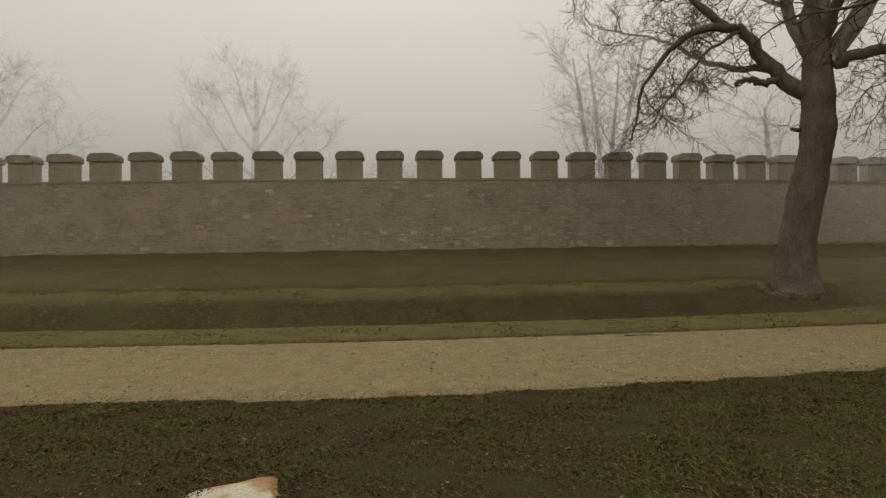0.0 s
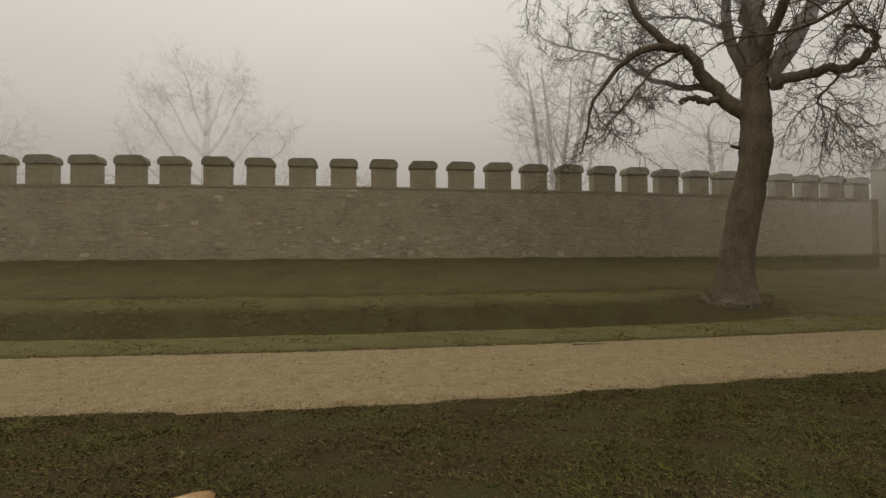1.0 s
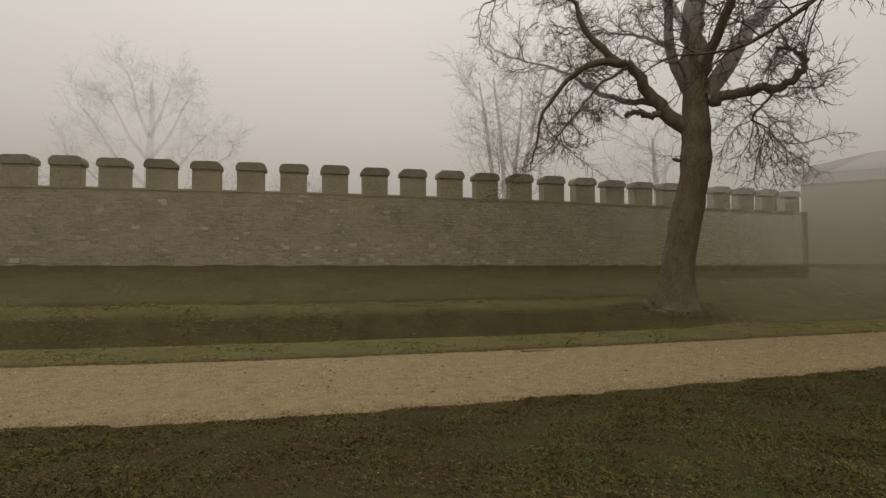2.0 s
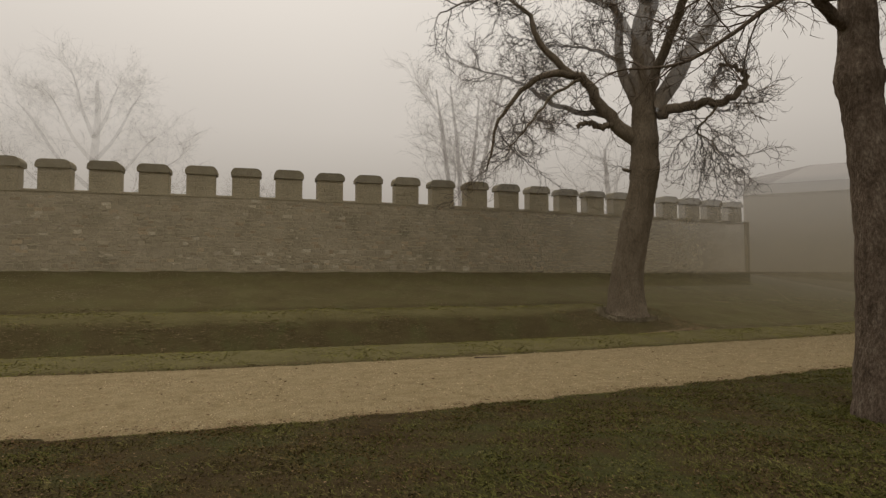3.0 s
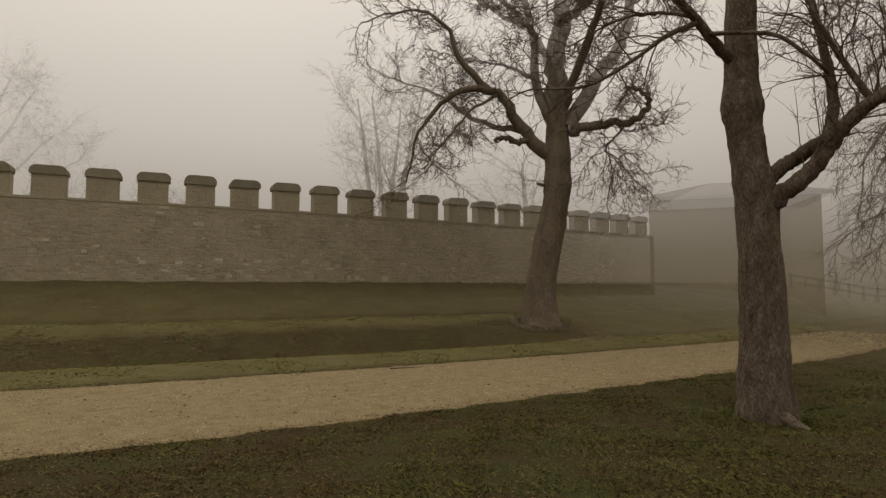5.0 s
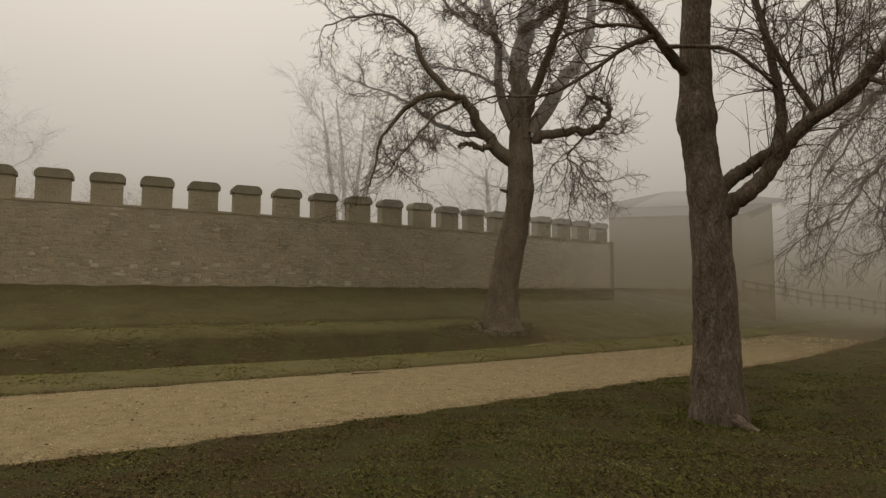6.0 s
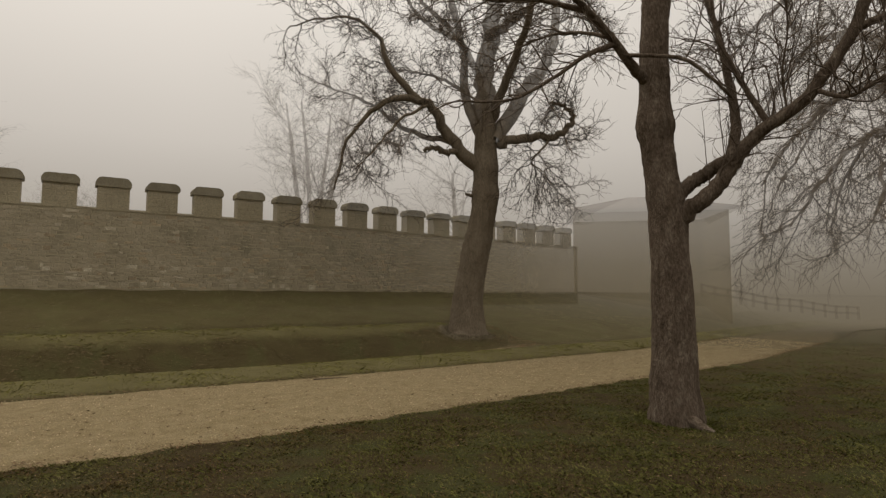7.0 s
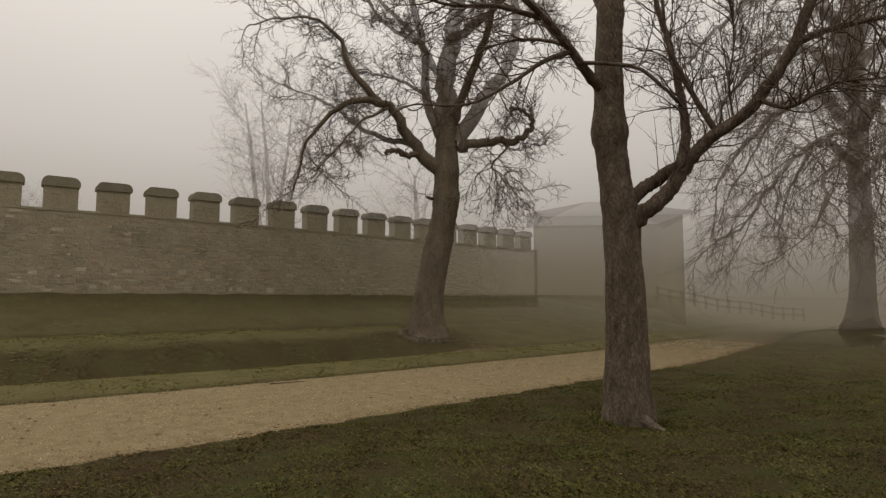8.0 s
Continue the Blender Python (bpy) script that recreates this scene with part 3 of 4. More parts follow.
# large tree with hanging twigs where the path bends
bare_tree("beech_tree", (29.57, 10.13, 0.43), 70.5, [
    limb([(-0.01, -0.24, 0.00), (0.00, 0.00, 0.00), (0.13, 1.93, 0.00), (0.19, 4.38, 0.00), (0.23, 6.86, 0.00), (0.31, 9.37, 0.00), (0.37, 11.92, 0.00), (0.39, 14.52, 0.00), (0.37, 18.52, 0.00), (0.35, 22.63, 0.00)], 0.560, 0.200, trunk=True),
    limb([(0.26, 8.37, 0.00), (-1.04, 9.99, -1.00), (-2.26, 9.57, -2.00), (-3.73, 8.07, -3.00), (-5.03, 5.88, -3.50)], 0.290, 0.035, droop=0.22),
    limb([(0.32, 10.39, 0.00), (-1.23, 12.94, 1.00), (-3.20, 13.65, 2.00), (-4.82, 12.07, 2.00), (-6.57, 9.02, 2.00)], 0.330, 0.035, droop=0.22),
    limb([(0.34, 12.71, 0.00), (-1.05, 14.53, -1.00), (-2.69, 15.12, -2.00), (-4.43, 13.63, -3.00), (-6.18, 11.94, -3.00)], 0.330, 0.035, droop=0.22),
    limb([(0.23, 6.86, 0.00), (-0.71, 7.81, -1.50), (-1.66, 7.26, -3.00), (-2.85, 5.58, -4.00), (-3.88, 3.97, -4.50)], 0.22, 0.035, droop=0.22),
    limb([(0.35, 8.60, 0.00), (1.53, 10.08, -1.00), (2.94, 9.54, -1.00), (4.14, 7.06, -1.00)], 0.330, 0.035, droop=0.22),
    limb([(0.36, 11.41, 0.00), (2.15, 13.12, 1.00), (4.00, 12.61, 1.00), (5.56, 9.82, 1.00)], 0.330, 0.035, droop=0.22),
    limb([(0.23, 6.11, 0.00), (1.08, 6.94, -1.50), (1.93, 6.09, -3.00), (2.48, 4.12, -3.00)], 0.19, 0.035, droop=0.22),
    limb([(0.33, 10.64, 0.00), (-0.09, 11.93, -3.00), (-0.72, 11.82, -6.00), (-1.15, 9.53, -9.00)], 0.330, 0.035, droop=0.22),
    limb([(0.38, 13.48, 0.00), (-0.38, 17.63, 2.00), (-2.25, 20.63, 3.00), (-5.06, 21.92, 4.00), (-7.86, 20.18, 4.00)], 0.330, 0.035, droop=0.22),
    limb([(0.36, 12.18, 0.00), (0.99, 13.04, -3.00), (1.61, 12.16, -6.00), (2.08, 9.43, -8.00)], 0.330, 0.035, droop=0.22),
    limb([(0.31, 9.37, 0.00), (-0.43, 11.86, 2.50), (-1.98, 12.37, 5.00), (-4.05, 10.47, 6.00), (-5.93, 7.09, 6.00)], 0.25, 0.035, droop=0.22),
    limb([(0.26, 7.61, 0.00), (-0.33, 9.30, 3.00), (-1.66, 9.45, 6.00), (-2.95, 7.74, 8.00), (-3.78, 5.25, 9.00)], 0.22, 0.035, droop=0.22),
    limb([(0.30, 6.60, 0.00), (-0.13, 6.72, -4.00), (-0.62, 5.68, -7.00), (-0.97, 3.71, -9.00)], 0.19, 0.035, droop=0.22),
    limb([(0.30, 8.36, 0.00), (0.75, 8.45, -4.00), (0.87, 7.21, -7.00), (0.58, 5.16, -9.00)], 0.19, 0.035, droop=0.22),
    limb([(0.33, 9.88, 0.00), (0.06, 13.10, 4.00), (-1.26, 14.78, 8.00), (-2.88, 13.34, 10.00)], 0.22, 0.035, droop=0.22),
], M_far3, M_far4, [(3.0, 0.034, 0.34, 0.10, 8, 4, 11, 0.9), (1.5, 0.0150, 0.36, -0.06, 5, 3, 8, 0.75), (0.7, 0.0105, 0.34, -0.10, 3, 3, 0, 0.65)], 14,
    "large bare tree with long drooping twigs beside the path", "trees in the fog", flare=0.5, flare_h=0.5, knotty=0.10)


def far_tree(name, base, stems, height, reach, bark, seed, label, lean=0.25, thick=0.2, side=9, droop=0.0, spec=None, twig=None):
    """A bare tree in see-through bark that imitates fog: some stems from one foot, each with long side limbs."""
    rng = random.Random(seed)
    root = tagged(empty(name, base), label, "tree", "trees in the fog")
    crown = Tubes()
    spec = spec or [(reach * 0.5, 0.05 * reach / 6, 0.26, 0.12, 8, 5, 9, 0.95), (reach * 0.2, 0.022, 0.3, 0.05, 6, 4, 8, 0.8), (reach * 0.09, 0.012, 0.28, 0.0, 4, 3, 0, 0.7)]
    for k in range(stems):
        t = 2 * math.pi * (k + rng.random() * 0.6) / stems
        way = Vector((math.cos(t) * lean, math.sin(t) * lean, 1)) if stems > 1 else Vector((0.03, 0, 1))
        pts, radii = sprig(rng, Vector((0, 0, -0.2)), way, height * rng.uniform(0.85, 1.0), thick, 0.04, 0.12, 16)
        if k == 0:
            radii = [r * (1 + 0.7 * math.exp(-i * 0.9)) for i, r in enumerate(radii)]
        tube = Tubes()
        tube.add(pts, radii, 16, 0.05)
        tube.done("trunk" if k == 0 else "stem", bark, root)
        grow(rng, crown, pts[3:], thick * 0.5, side, [(l, r, g, lf - droop, st, sd, kd, sp) for l, r, g, lf, st, sd, kd, sp in spec])
    crown.done("crown", twig or bark, root, "bare twigs dim in the fog")
    return root


def around(az, d, z):
    """A place d metres from the camera's start towards az, to fit the camera's view."""
    return (d * math.sin(radians(az)), d * math.cos(radians(az)), z)


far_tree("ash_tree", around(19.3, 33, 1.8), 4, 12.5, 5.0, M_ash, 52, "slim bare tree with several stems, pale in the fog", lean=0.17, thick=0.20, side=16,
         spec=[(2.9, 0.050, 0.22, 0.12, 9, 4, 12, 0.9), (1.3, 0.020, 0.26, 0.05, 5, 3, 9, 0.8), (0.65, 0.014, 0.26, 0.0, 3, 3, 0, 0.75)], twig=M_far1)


def broad_limbs(k):
    """A wide symmetrical crown: a straight trunk and pairs of long rising limbs, k times the usual size."""
    out = [limb([(0, -0.2, 0), (0.1, 4 * k, 0), (0, 8 * k, 0.2), (0.2, 12 * k, 0), (0.1, 15 * k, 0)], 0.55 * k, 0.10, trunk=True)]
    for h, u, top, d in ((3.2, 6.6, 6.6, 1.5), (4.6, 6.0, 9.2, -2.0), (6.4, 4.6, 11.8, 2.5), (8.6, 3.0, 13.8, -1.5), (10.5, 1.6, 15.2, 1.0)):
        for side in (-1, 1):
            out.append(limb([(0, h * k, 0), (side * u * 0.45 * k, (h + (top - h) * 0.35) * k, d * 0.5 * side), (side * u * 0.8 * k, (h + (top - h) * 0.8) * k, d * side), (side * u * k, top * k, d * 1.3 * side)], 0.20 * k, 0.03, twigs=17))
    return out


BROAD = [(2.8, 0.055, 0.24, 0.06, 6, 4, 11, 0.9), (1.4, 0.032, 0.28, 0.02, 4, 3, 8, 0.85), (0.7, 0.025, 0.28, 0.0, 2, 3, 0, 0.85)]
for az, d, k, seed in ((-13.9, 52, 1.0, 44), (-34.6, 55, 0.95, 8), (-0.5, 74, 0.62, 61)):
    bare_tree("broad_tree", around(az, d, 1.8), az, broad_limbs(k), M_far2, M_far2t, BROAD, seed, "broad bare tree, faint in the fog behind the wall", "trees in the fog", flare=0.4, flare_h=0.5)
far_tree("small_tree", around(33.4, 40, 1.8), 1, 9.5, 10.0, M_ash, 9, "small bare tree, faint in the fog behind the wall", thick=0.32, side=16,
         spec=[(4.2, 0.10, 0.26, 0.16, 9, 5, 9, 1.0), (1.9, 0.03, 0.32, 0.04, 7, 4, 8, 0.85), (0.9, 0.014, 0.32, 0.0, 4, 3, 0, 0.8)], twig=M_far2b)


# ---- gate tower, see-through to imitate the fog ----
def gate_tower():
    a, b = Vector((22.27, 22.46, 0)), Vector((27.78, 17.23, 0))
    along = (b - a).normalized()
    back = Vector((-along.y, along.x, 0))
    w, d, z0, z1 = (b - a).length, 6.0, 0.0, 6.0
    root = tagged(empty("gate_tower", a), "square stone gate tower with a low hipped roof, pale in fog", "tower")

    def at(u, v, z):
        return along * u + back * v + Vector((0, 0, z))
    def foot(u, v):
        p = a + along * u + back * v
        return at(u, v, ground_z(p.x, p.y) - 0.02)
    walls = [(foot(0, 0), foot(w, 0), foot(w, d), foot(0, d)), (at(0, 0, z1), at(w, 0, z1), at(w, d, z1 + 0.27), at(0, d, z1 + 0.27))]
    v = list(walls[0]) + list(walls[1])
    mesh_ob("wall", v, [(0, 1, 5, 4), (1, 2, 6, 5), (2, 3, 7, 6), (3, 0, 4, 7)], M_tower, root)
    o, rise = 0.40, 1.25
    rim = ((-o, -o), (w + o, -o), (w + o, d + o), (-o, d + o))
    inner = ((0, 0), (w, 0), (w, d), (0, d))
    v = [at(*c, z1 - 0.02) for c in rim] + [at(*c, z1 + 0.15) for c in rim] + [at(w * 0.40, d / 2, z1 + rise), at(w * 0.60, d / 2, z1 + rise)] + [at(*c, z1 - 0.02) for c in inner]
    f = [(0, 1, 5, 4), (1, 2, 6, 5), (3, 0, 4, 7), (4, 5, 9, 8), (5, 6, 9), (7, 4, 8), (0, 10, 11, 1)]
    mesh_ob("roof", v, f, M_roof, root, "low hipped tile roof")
    # extra see-through, else its unlit underside shows through the front wall
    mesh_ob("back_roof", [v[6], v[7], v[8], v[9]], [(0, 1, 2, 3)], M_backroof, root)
    return root


gate_tower()


# ---- wooden fence beyond the bend of the path ----
def box(bm, c, size, turn=0.0, bevel=0.0, tilt=0.0):
    r = bmesh.ops.create_cube(bm, size=1.0, matrix=pose(*c, 0, tilt, turn) @ Matrix.Diagonal((*size, 1)))
    if bevel:
        es = list({e for v in r["verts"] for e in v.link_edges})
        bmesh.ops.bevel(bm, geom=es, offset=bevel, segments=2, affect="EDGES")


def wooden_fence():
    p, q = Vector((34.6, 23.6)), Vector((47.6, 20.2))
    n = 14
    turn = math.degrees(math.atan2(q.y - p.y, q.x - p.x))
    root = tagged(empty("wooden_fence", (p.x, p.y, 0)), "low weathered wooden rail fence along the path", "fence")
    zs = []
    for i in range(n):
        c = p.lerp(q, i / (n - 1))
        z = ground_z(c.x, c.y)
        zs.append(z)
        bm = bmesh.new()
        box(bm, (c.x - p.x, c.y - p.y, z + 0.4), (0.14, 0.14, 0.95), turn, 0.015)
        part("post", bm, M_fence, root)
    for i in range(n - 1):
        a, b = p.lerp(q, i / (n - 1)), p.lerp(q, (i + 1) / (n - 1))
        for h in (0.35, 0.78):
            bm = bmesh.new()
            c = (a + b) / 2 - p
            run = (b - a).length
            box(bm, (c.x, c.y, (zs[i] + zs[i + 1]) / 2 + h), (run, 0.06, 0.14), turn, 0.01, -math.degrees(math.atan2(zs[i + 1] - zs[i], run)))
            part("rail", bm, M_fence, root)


wooden_fence()


# ---- small things on the ground ----
def sandstone_rock():
    rng = random.Random(4)
    bm = bmesh.new()
    bmesh.ops.create_icosphere(bm, subdivisions=4, radius=1.0)
    for v in bm.verts:
        c = v.co
        k = max(abs(c.x), abs(c.y), abs(c.z))
        c *= 0.72 / k + 0.28
        c *= 1 + 0.10 * fbm(c.x, c.y, c.z, 1.6)
        c.x, c.y, c.z = c.x * 0.50, c.y * 0.30, c.z * 0.080 + 0.035 * c.x
    root = tagged(empty("rock", (-1.33, 3.84, -0.045)), "flat pale and ochre sandstone lump lying in the grass", "rock")
    root.rotation_euler.z = radians(12)
    ob = part("stone", bm, M_rock, root)
    ob.data.shade_smooth()


sandstone_rock()

twig_tubes = Tubes()
rng = random.Random(2)
q, rr = sprig(rng, Vector((-0.35, 0, 0.03)), Vector((1, 0.1, 0)), 0.75, 0.014, 0.06, 0, 8)
twig_tubes.add(q, rr, 6)
twig_ob = tagged(twig_tubes.done("fallen_twig", M_twig, None), "thin dark fallen twig lying on the gravel path", "twig")
twig_ob.location = (4.35, 10.45, 0.035)


def scatter_leaves(name, n, place, size, material, label, category, seed, flat=0.25):
    """Small curled bits lying on the ground."""
    rng = random.Random(seed)
    v, f = [], []
    for _ in range(n):
        x, y, z = place(rng)
        s, t = size * rng.uniform(0.5, 1.4), rng.uniform(0, 2 * math.pi)
        c, d = math.cos(t) * s, math.sin(t) * s
        k = len(v)
        up = s * flat
        v += [(x - c, y - d, z), (x - d * 0.5, y + c * 0.5, z + up * rng.random()), (x + c, y + d, z + up * rng.random()), (x + d * 0.5, y - c * 0.5, z + up * rng.random())]
        f += [(k, k + 1, k + 2), (k, k + 2, k + 3)]
    tagged(mesh_ob(name, v, f, material), label, category, kind="stuff")


def on_lawn(rng):
    while True:
        x = rng.uniform(-7, 16)
        y = path_near(x) - 0.05 - 6.0 * rng.random() ** 1.3
        if y > 1.4 and fbm(x, y, 0, 0.7) + 0.35 > rng.random() * 0.9:
            return x, y, ground_z(x, y) + 0.015


def on_path(rng):
    x = rng.uniform(-9, 22)
    s = rng.random()
    y = path_near(x) + (path_far(x) - path_near(x)) * s
    return x, y, 0.035 + 0.02 * math.sin(math.pi * s)


def path_rim(rng):
    x = rng.uniform(-9, 22)
    edge = path_near(x) if rng.random() < 0.6 else path_far(x)
    y = edge + rng.gauss(0, 0.10)
    return x, y, 0.035


scatter_leaves("leaf_litter", 6500, on_lawn, 0.013, M_leaf, "scattered brown fallen leaves in the short grass", "leaves", 6)
scatter_leaves("path_litter", 1500, on_path, 0.022, M_leaf, "bits of brown leaf on the gravel", "leaves", 7, 0.55)
scatter_leaves("rim_litter", 6000, path_rim, 0.018, M_leaf, "leaf bits gathered along the path edges", "leaves", 8, 0.5)


def pebbles(name, n, place, size, material, label, seed):
    rng = random.Random(seed)
    v, f = [], []
    for _ in range(n):
        x, y, z = place(rng)
        s = size * rng.uniform(0.4, 1.3)
        t = rng.uniform(0, 2 * math.pi)
        k = len(v)
        for i in range(5):
            a = t + i * 2 * math.pi / 5
            v.append((x + math.cos(a) * s * rng.uniform(0.7, 1.2), y + math.sin(a) * s * rng.uniform(0.7, 1.2), z - 0.008))
        v.append((x + s * 0.2, y, z + s * 0.28))
        f += [(k + i, k + (i + 1) % 5, k + 5) for i in range(5)]
    tagged(mesh_ob(name, v, f, material), label, "gravel", kind="stuff")


pebbles("gravel", 16000, on_path, 0.011, M_pebble, "loose pale and grey gravel on the path", 9)


GZ, GX, GY = np.array([c[2] for c in gv]).reshape(len(gy), len(gx)), np.array(gx), np.array(gy)
LINE_X = np.arange(-60, 90, 0.5)
NEAR_Y, FAR_Y, WALL_YS = [np.array([fn(float(c)) for c in LINE_X]) for fn in (path_near, path_far, wall_y)]


def ground_zs(x, y):
    i = np.clip(np.searchsorted(GX, x) - 1, 0, len(GX) - 2)
    j = np.clip(np.searchsorted(GY, y) - 1, 0, len(GY) - 2)
    a, b = (x - GX[i]) / (GX[i + 1] - GX[i]), (y - GY[j]) / (GY[j + 1] - GY[j])
    return (GZ[j, i] * (1 - a) + GZ[j, i + 1] * a) * (1 - b) + (GZ[j + 1, i] * (1 - a) + GZ[j + 1, i + 1] * a) * b


def clump(x, y):
    """Slow uneven waves for the height of grass."""
    return 1 + 0.35 * np.sin(x * 2.1 + 1.3 * np.sin(y * 1.7)) * np.sin(y * 2.6 + 0.9 * np.sin(x * 1.3)) + 0.3 * np.sin(x * 7.3 + y * 3.1) * np.sin(y * 8.7 - x * 2.2)


def blades(name, x, y, h, material, label, seed, up=0.8):
    """Short bent grass blades standing at x, y."""
    r = np.random.default_rng(seed)
    n = len(x)
    z = ground_zs(x, y) - 0.004
    t, s = r.uniform(0, 2 * np.pi, n), h * r.uniform(0.4, 1.3, n) * clump(x, y)
    lean = r.uniform(0.3, 1.8, n) * s
    c, d, wd = np.cos(t), np.sin(t), 0.0035 + 0.05 * s * r.random(n)
    v = np.empty((n, 4, 3))
    v[:, 0] = np.stack([x - d * wd, y + c * wd, z], 1)
    v[:, 1] = np.stack([x + d * wd, y - c * wd, z], 1)
    v[:, 2] = np.stack([x + c * lean * 0.45 + d * wd * 0.7, y + d * lean * 0.45 - c * wd * 0.7, z + s * up * 0.75], 1)
    v[:, 3] = np.stack([x + c * lean, y + d * lean, z + s * up], 1)
    k = 4 * np.arange(n)[:, None]
    f = np.concatenate([k + np.array((0, 1, 2)), k + np.array((0, 2, 3))])
    tagged(mesh_ob(name, v.reshape(-1, 3).tolist(), f.tolist(), material), label, "grass", kind="stuff")


gr = np.random.default_rng(40)
x = gr.uniform(-7, 24, 620000)
y = np.interp(x, LINE_X, NEAR_Y) + gr.uniform(-0.05, 0.22, len(x)) - 7.5 * gr.random(len(x)) ** 1.15
away = np.hypot(x, y)
keep = (gr.random(len(x)) < np.clip((away - 1.8) / 1.4, 0, 1)) & (gr.random(len(x)) < np.clip(1.3 - (np.hypot(x, y) - 3) / 11, 0.06, 1))
x, y = x[keep], y[keep]
patch = np.sin(x * 1.1 + 1.7 * np.sin(y * 0.9)) * np.sin(y * 1.5 + 1.1 * np.sin(x * 0.7)) + 0.5 * np.sin(x * 3.7 - y * 2.9)
green = gr.random(len(x)) < np.clip(0.30 + 0.055 * x + 0.28 * patch, 0.06, 0.92)
blades("lawn_grass", x[~green], y[~green], 0.028, M_blade, "short matted dead lawn grass, brown and straw", 10, 0.6)
blades("green_lawn_grass", x[green], y[green], 0.032, M_lawngreen, "short living lawn grass in olive green patches", 11, 0.6)
x = gr.uniform(-15, 40, 85000)
x = x[gr.random(len(x)) < np.clip(1.2 - (x - 6) / 30, 0, 1)]
y = np.interp(x, LINE_X, FAR_Y) - 0.12 + 1.35 * gr.random(len(x))
blades("verge_grass", x, y, 0.045, M_bladegreen, "fresh green grass on the verge beside the ditch", 12, 0.3)
x = gr.uniform(-18, 36, 120000)
lip = np.interp(x, LINE_X, FAR_Y) + 1.15
y = lip + (np.interp(x, LINE_X, WALL_YS) - lip) * np.where(x > 10.5 + gr.normal(0, 1.2, len(x)), gr.uniform(0.0, 1.0, len(x)), gr.uniform(0.5, 1.0, len(x)))
blades("bank_grass", x, y, 0.045, M_bankblade, "rough dull grass on the bank below the wall", 13, 0.2)


x = gr.uniform(-18, 10.5, 16000)
lip = np.interp(x, LINE_X, FAR_Y) + 1.15
y = lip + (np.interp(x, LINE_X, WALL_YS) - lip) * gr.normal(0.45, 0.045, len(x))
blades("lip_grass", x, y, 0.06, M_bladegreen, "fresh green grass along the far lip of the ditch", 15, 0.3)
x = gr.uniform(-18, 12, 95000)
lip = np.interp(x, LINE_X, FAR_Y) + 1.15
y = lip + (np.interp(x, LINE_X, WALL_YS) - lip) * gr.uniform(0.02, 0.40, len(x))
blades("ditch_grass", x, y, 0.06, M_ditch, "dead brown grass and leaves in the ditch", 16, 0.2)


for cx, cy, r0, n, h, material in ((7.36, 5.19, 0.36, 1800, 0.035, M_lawngreen), (10.48, 15.02, 0.62, 3000, 0.07, M_bankblade)):
    t, r = gr.uniform(0, 2 * np.pi, n), r0 + np.abs(gr.normal(0, 0.10, n))
    blades("tuft_grass", cx + r * np.cos(t), cy + r * np.sin(t), h, material, "taller grass round the foot of a tree", 18, 0.9)


# ---- fort wall with merlons; its stones come last ----
fort_wall = tagged(empty("fort_wall", (1.77, 20.18, 0)), "crenellated rubble stone fort wall on a grass bank", "wall", kind="structure")
O = Vector((1.77, 20.18, 0))
FIRST, LAST = -26, 15


def wall_frame(m):
    p, q = wall_at(m), wall_at(m + 0.05)
    t = (q - p).normalized()
    return Vector((p.x, p.y, 0)) - O, Vector((t.x, t.y, 0)), Vector((-t.y, t.x, 0))


def wall_strip(name, z0, z1, front, thick, material, label=""):
    """A long band that follows the wall line."""
    v, f = [], []
    ms = [FIRST + 0.5 * i for i in range(int((LAST - FIRST) * 2) + 1)]
    for m in ms:
        p, t, n = wall_frame(m)
        for off, z in ((front, z0), (front, z1), (front + thick, z1), (front + thick, z0)):
            v.append(p + n * off + Vector((0, 0, z)))
    for i in range(len(ms) - 1):
        a, b = 4 * i, 4 * i + 4
        f += [(a + k, b + k, b + (k + 1) % 4, a + (k + 1) % 4) for k in range(4)]
    f += [(0, 1, 2, 3), (len(v) - 1, len(v) - 2, len(v) - 3, len(v) - 4)]
    return mesh_ob(name, v, f, material, fort_wall, label)


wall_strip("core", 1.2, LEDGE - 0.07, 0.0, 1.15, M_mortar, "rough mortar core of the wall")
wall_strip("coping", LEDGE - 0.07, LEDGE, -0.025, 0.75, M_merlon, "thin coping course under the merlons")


def merlon_meshes():
    bw, d = MERLON_W - 0.09, 0.44
    body = bmesh.new()
    box(body, (0.045 + bw / 2, d / 2, (WALL_TOP - 0.28 - LEDGE) / 2), (bw, d, WALL_TOP - 0.26 - LEDGE), 0, 0.012)
    me1 = bpy.data.meshes.new("merlon_body")
    body.to_mesh(me1)
    me1.materials.append(M_merlon)
    # cap: overhanging slab with rounded shoulders
    prof = [(0.015, 0.0), (0.0, 0.03), (0.0, 0.13), (0.025, 0.185), (0.075, 0.245), (0.12, 0.27), (0.18, 0.28), (MERLON_W - 0.18, 0.285), (MERLON_W - 0.12, 0.272), (MERLON_W - 0.07, 0.24), (MERLON_W - 0.02, 0.18), (MERLON_W, 0.13), (MERLON_W, 0.03), (MERLON_W - 0.015, 0.0)]
    v = [(x, y, z) for y in (-0.05, d + 0.05) for x, z in prof]
    k = len(prof)
    f = [tuple(range(k)), tuple(range(2 * k - 1, k - 1, -1))] + [(i, k + i, k + (i + 1) % k, (i + 1) % k) for i in range(k)]
    me2 = bpy.data.meshes.new("merlon_cap")
    me2.from_pydata(v, [], f)
    me2.materials.append(M_cap)
    return me1, me2


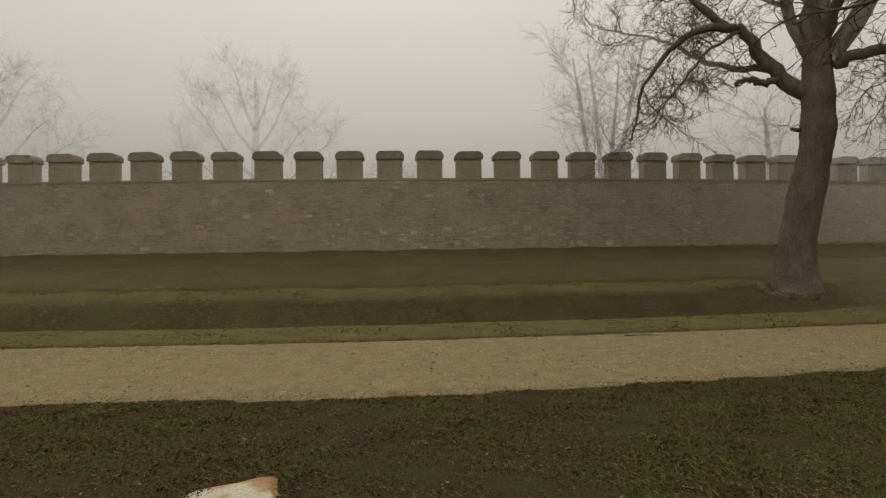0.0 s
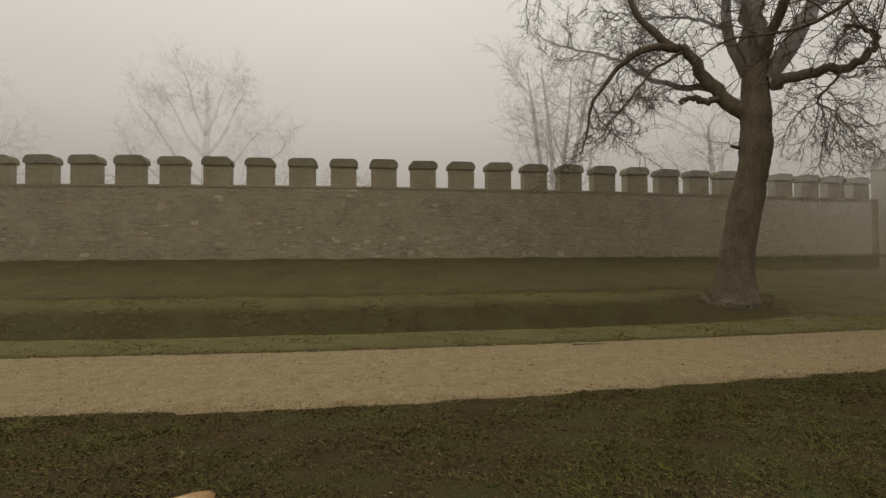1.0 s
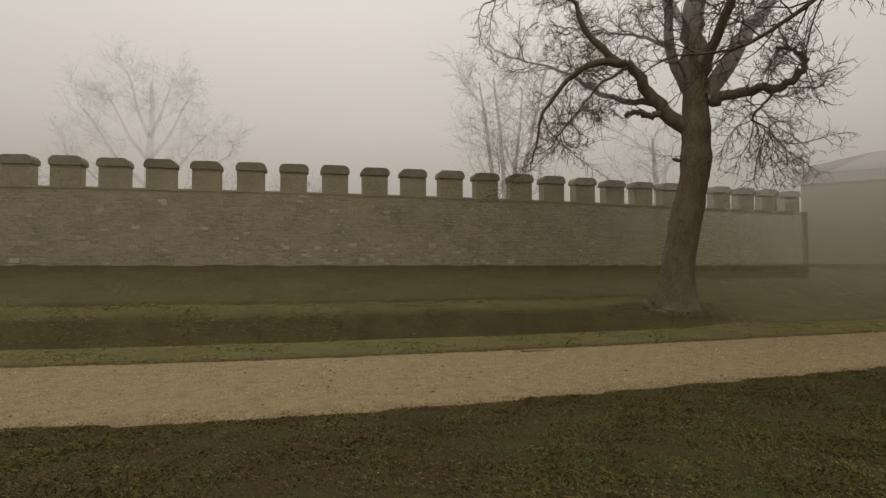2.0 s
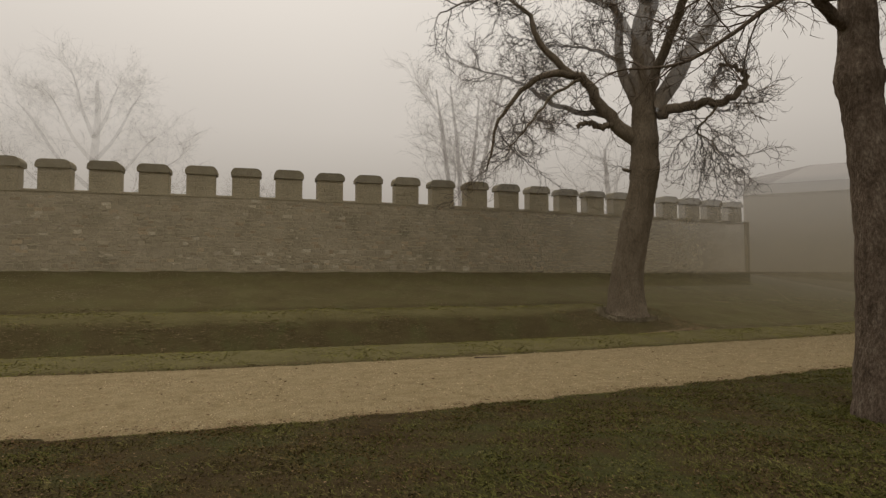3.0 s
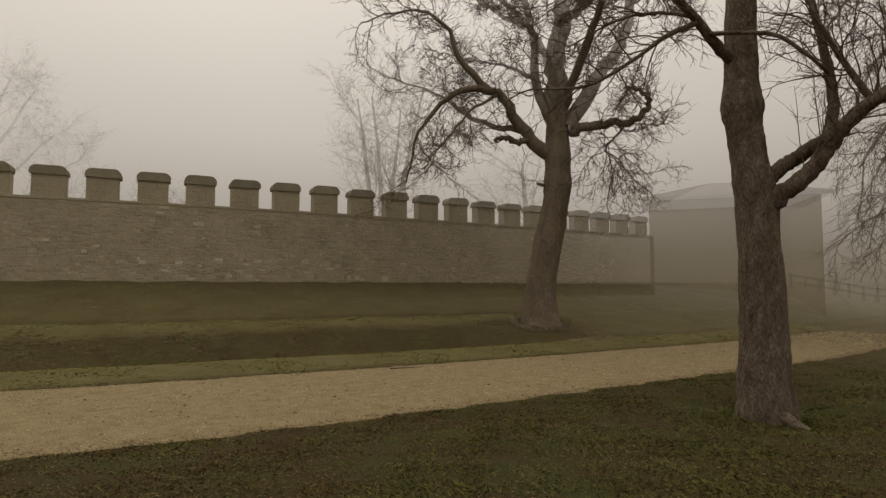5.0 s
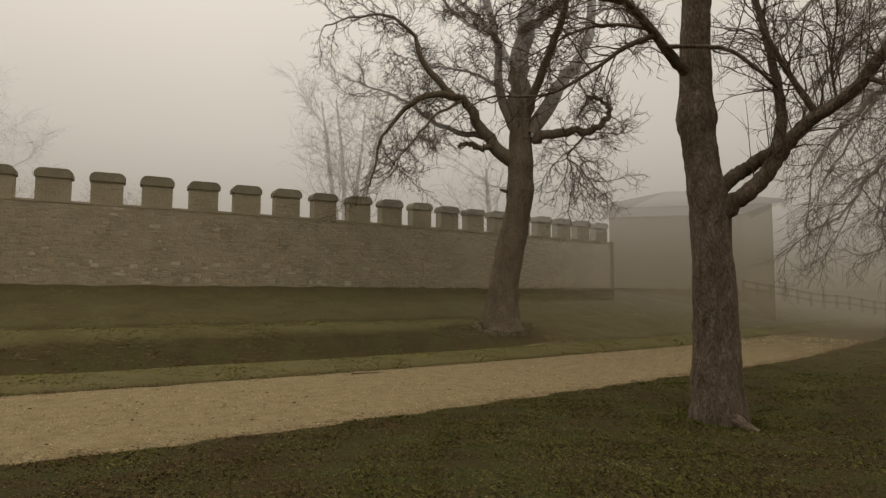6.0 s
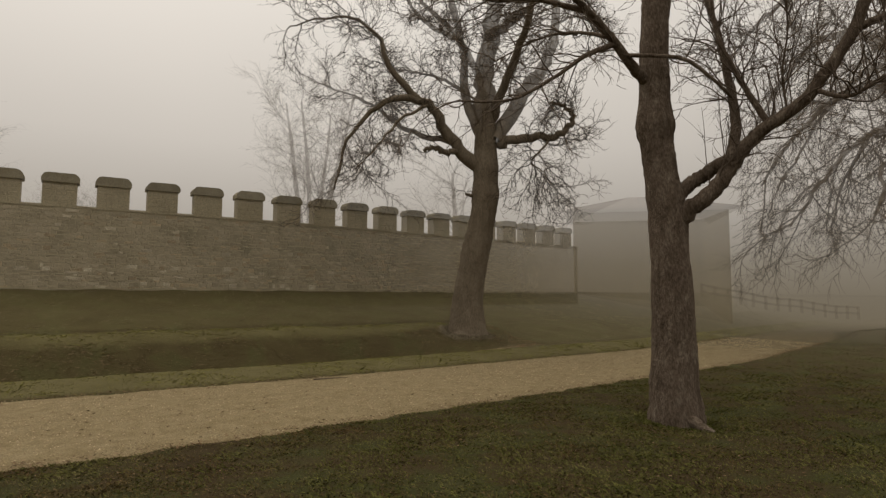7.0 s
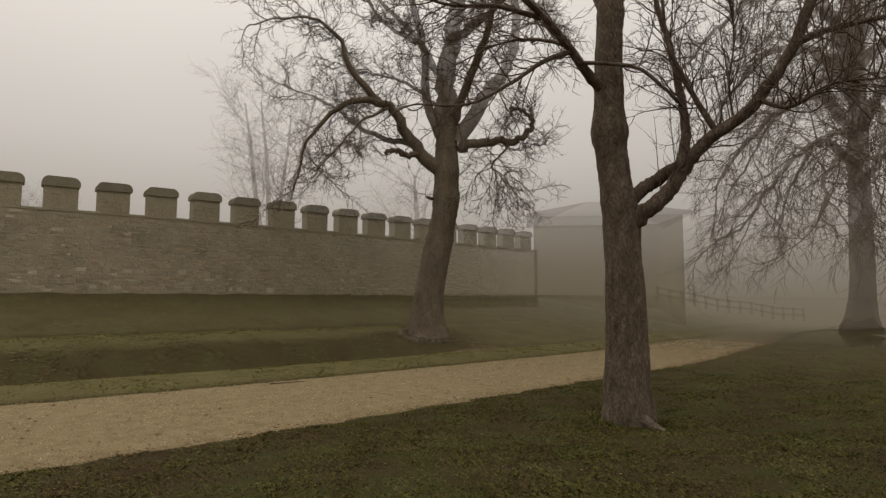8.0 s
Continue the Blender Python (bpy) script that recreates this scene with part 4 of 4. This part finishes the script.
ME_BODY, ME_CAP = merlon_meshes()
rng = random.Random(31)
for m in range(FIRST, LAST):
    p, t, n = wall_frame(m)
    turn = math.degrees(math.atan2(t.y, t.x))
    body = new("merlon", ME_BODY)
    body.parent = fort_wall
    body.matrix_basis = pose(p.x + n.x * 0.015, p.y + n.y * 0.015, LEDGE, 0, 0, turn + rng.uniform(-0.6, 0.6))
    cap = new("cap", ME_CAP)
    cap.parent = body
    cap.matrix_basis = pose(rng.uniform(-0.015, 0.015), 0, WALL_TOP - 0.28 - LEDGE, 0, rng.uniform(-0.8, 0.8), 0) @ Matrix.Diagonal((1 + rng.uniform(-0.015, 0.015), 1, 1 + rng.uniform(-0.08, 0.05), 1))

# rubble stones, course by course
STONES = []
shapes = random.Random(17)
for k in range(10):
    # an uneven chipped block, 1 x 1 x 1 before scaling
    pts = []
    for y, s in ((0.0, 1.0), (-0.9, 0.97), (-1.0, 0.84)):
        for x, z in ((-0.5, -0.5), (0.0, -0.52), (0.5, -0.5), (0.5, 0.5), (0.05, 0.52), (-0.5, 0.5)):
            pts.append((x * s + shapes.uniform(-0.06, 0.06), y + shapes.uniform(-0.12, 0.05), z * s + shapes.uniform(-0.08, 0.08)))
    fc = [tuple(range(12, 18))]
    for a in (0, 6):
        fc += [(a + i, a + (i + 1) % 6, a + 6 + (i + 1) % 6, a + 6 + i) for i in range(6)]
    STONES.append((pts, fc))
KINDS = (M_stone, M_pale, M_rust, M_merlon)
STONE_ME = {}
for kind, material in enumerate(KINDS):
    for k, (pts, fc) in enumerate(STONES):
        me = bpy.data.meshes.new("stone")
        me.from_pydata(pts, [], fc)
        me.materials.append(material)
        STONE_ME[kind, k] = me

rng = random.Random(23)
rest = [([], []) for _ in KINDS]
single = 0


def lay(s_m, z, ln, ht, deep):
    """One stone with its middle at merlon count s_m and height z."""
    global single
    p, t, n = wall_frame(s_m)
    at = p + n * 0.07 + Vector((0, 0, z))
    turn = math.degrees(math.atan2(t.y, t.x))
    mx = Matrix.Translation(at) @ pose(0, 0, 0, 0, rng.uniform(-5, 5), turn) @ Matrix.Diagonal((ln, deep, ht, 1))
    k = rng.randrange(len(STONES))
    pick = rng.random()
    kind = 3 if z > LEDGE else 1 if pick < 0.03 + (0.05 if z < 2.5 else 0) else 2 if pick > 0.93 else 0
    rest_v, rest_f = rest[kind]
    if -3.0 < s_m < 4.5 and 2.2 < z < 3.9 and single < 300:
        ob = new("stone", STONE_ME[kind, k])
        ob.parent = fort_wall
        ob.matrix_basis = mx
        single += 1
        return
    n0 = len(rest_v)
    rest_v.extend(mx @ Vector(c) for c in STONES[k][0])
    rest_f.extend(tuple(n0 + i for i in f) for f in STONES[k][1])


z = 1.5
while z < LEDGE - 0.12:
    ht = rng.uniform(0.05, 0.13)
    if z + ht > LEDGE - 0.09:
        ht = LEDGE - 0.09 - z
    m = FIRST + 0.2
    while m < LAST - 0.3:
        ln = rng.uniform(0.10, 0.34)
        lay(m + ln / 2 / STEP, z + ht / 2 + rng.uniform(-0.022, 0.022), ln - 0.006, (ht - 0.006) * rng.uniform(0.8, 1.25), rng.uniform(0.072, 0.087))
        m += ln / STEP
    z += ht
for m in range(FIRST, LAST):
    z = LEDGE + 0.01
    while z < WALL_TOP - 0.34:
        ht = rng.uniform(0.10, 0.17)
        u = 0.05
        while u < MERLON_W - 0.12:
            ln = min(rng.uniform(0.16, 0.4), MERLON_W - 0.05 - u)
            lay(m + (u + ln / 2) / STEP, z + ht / 2, ln - 0.015, min(ht, WALL_TOP - 0.29 - z) - 0.012, rng.uniform(0.058, 0.066))
            u += ln
        z += ht
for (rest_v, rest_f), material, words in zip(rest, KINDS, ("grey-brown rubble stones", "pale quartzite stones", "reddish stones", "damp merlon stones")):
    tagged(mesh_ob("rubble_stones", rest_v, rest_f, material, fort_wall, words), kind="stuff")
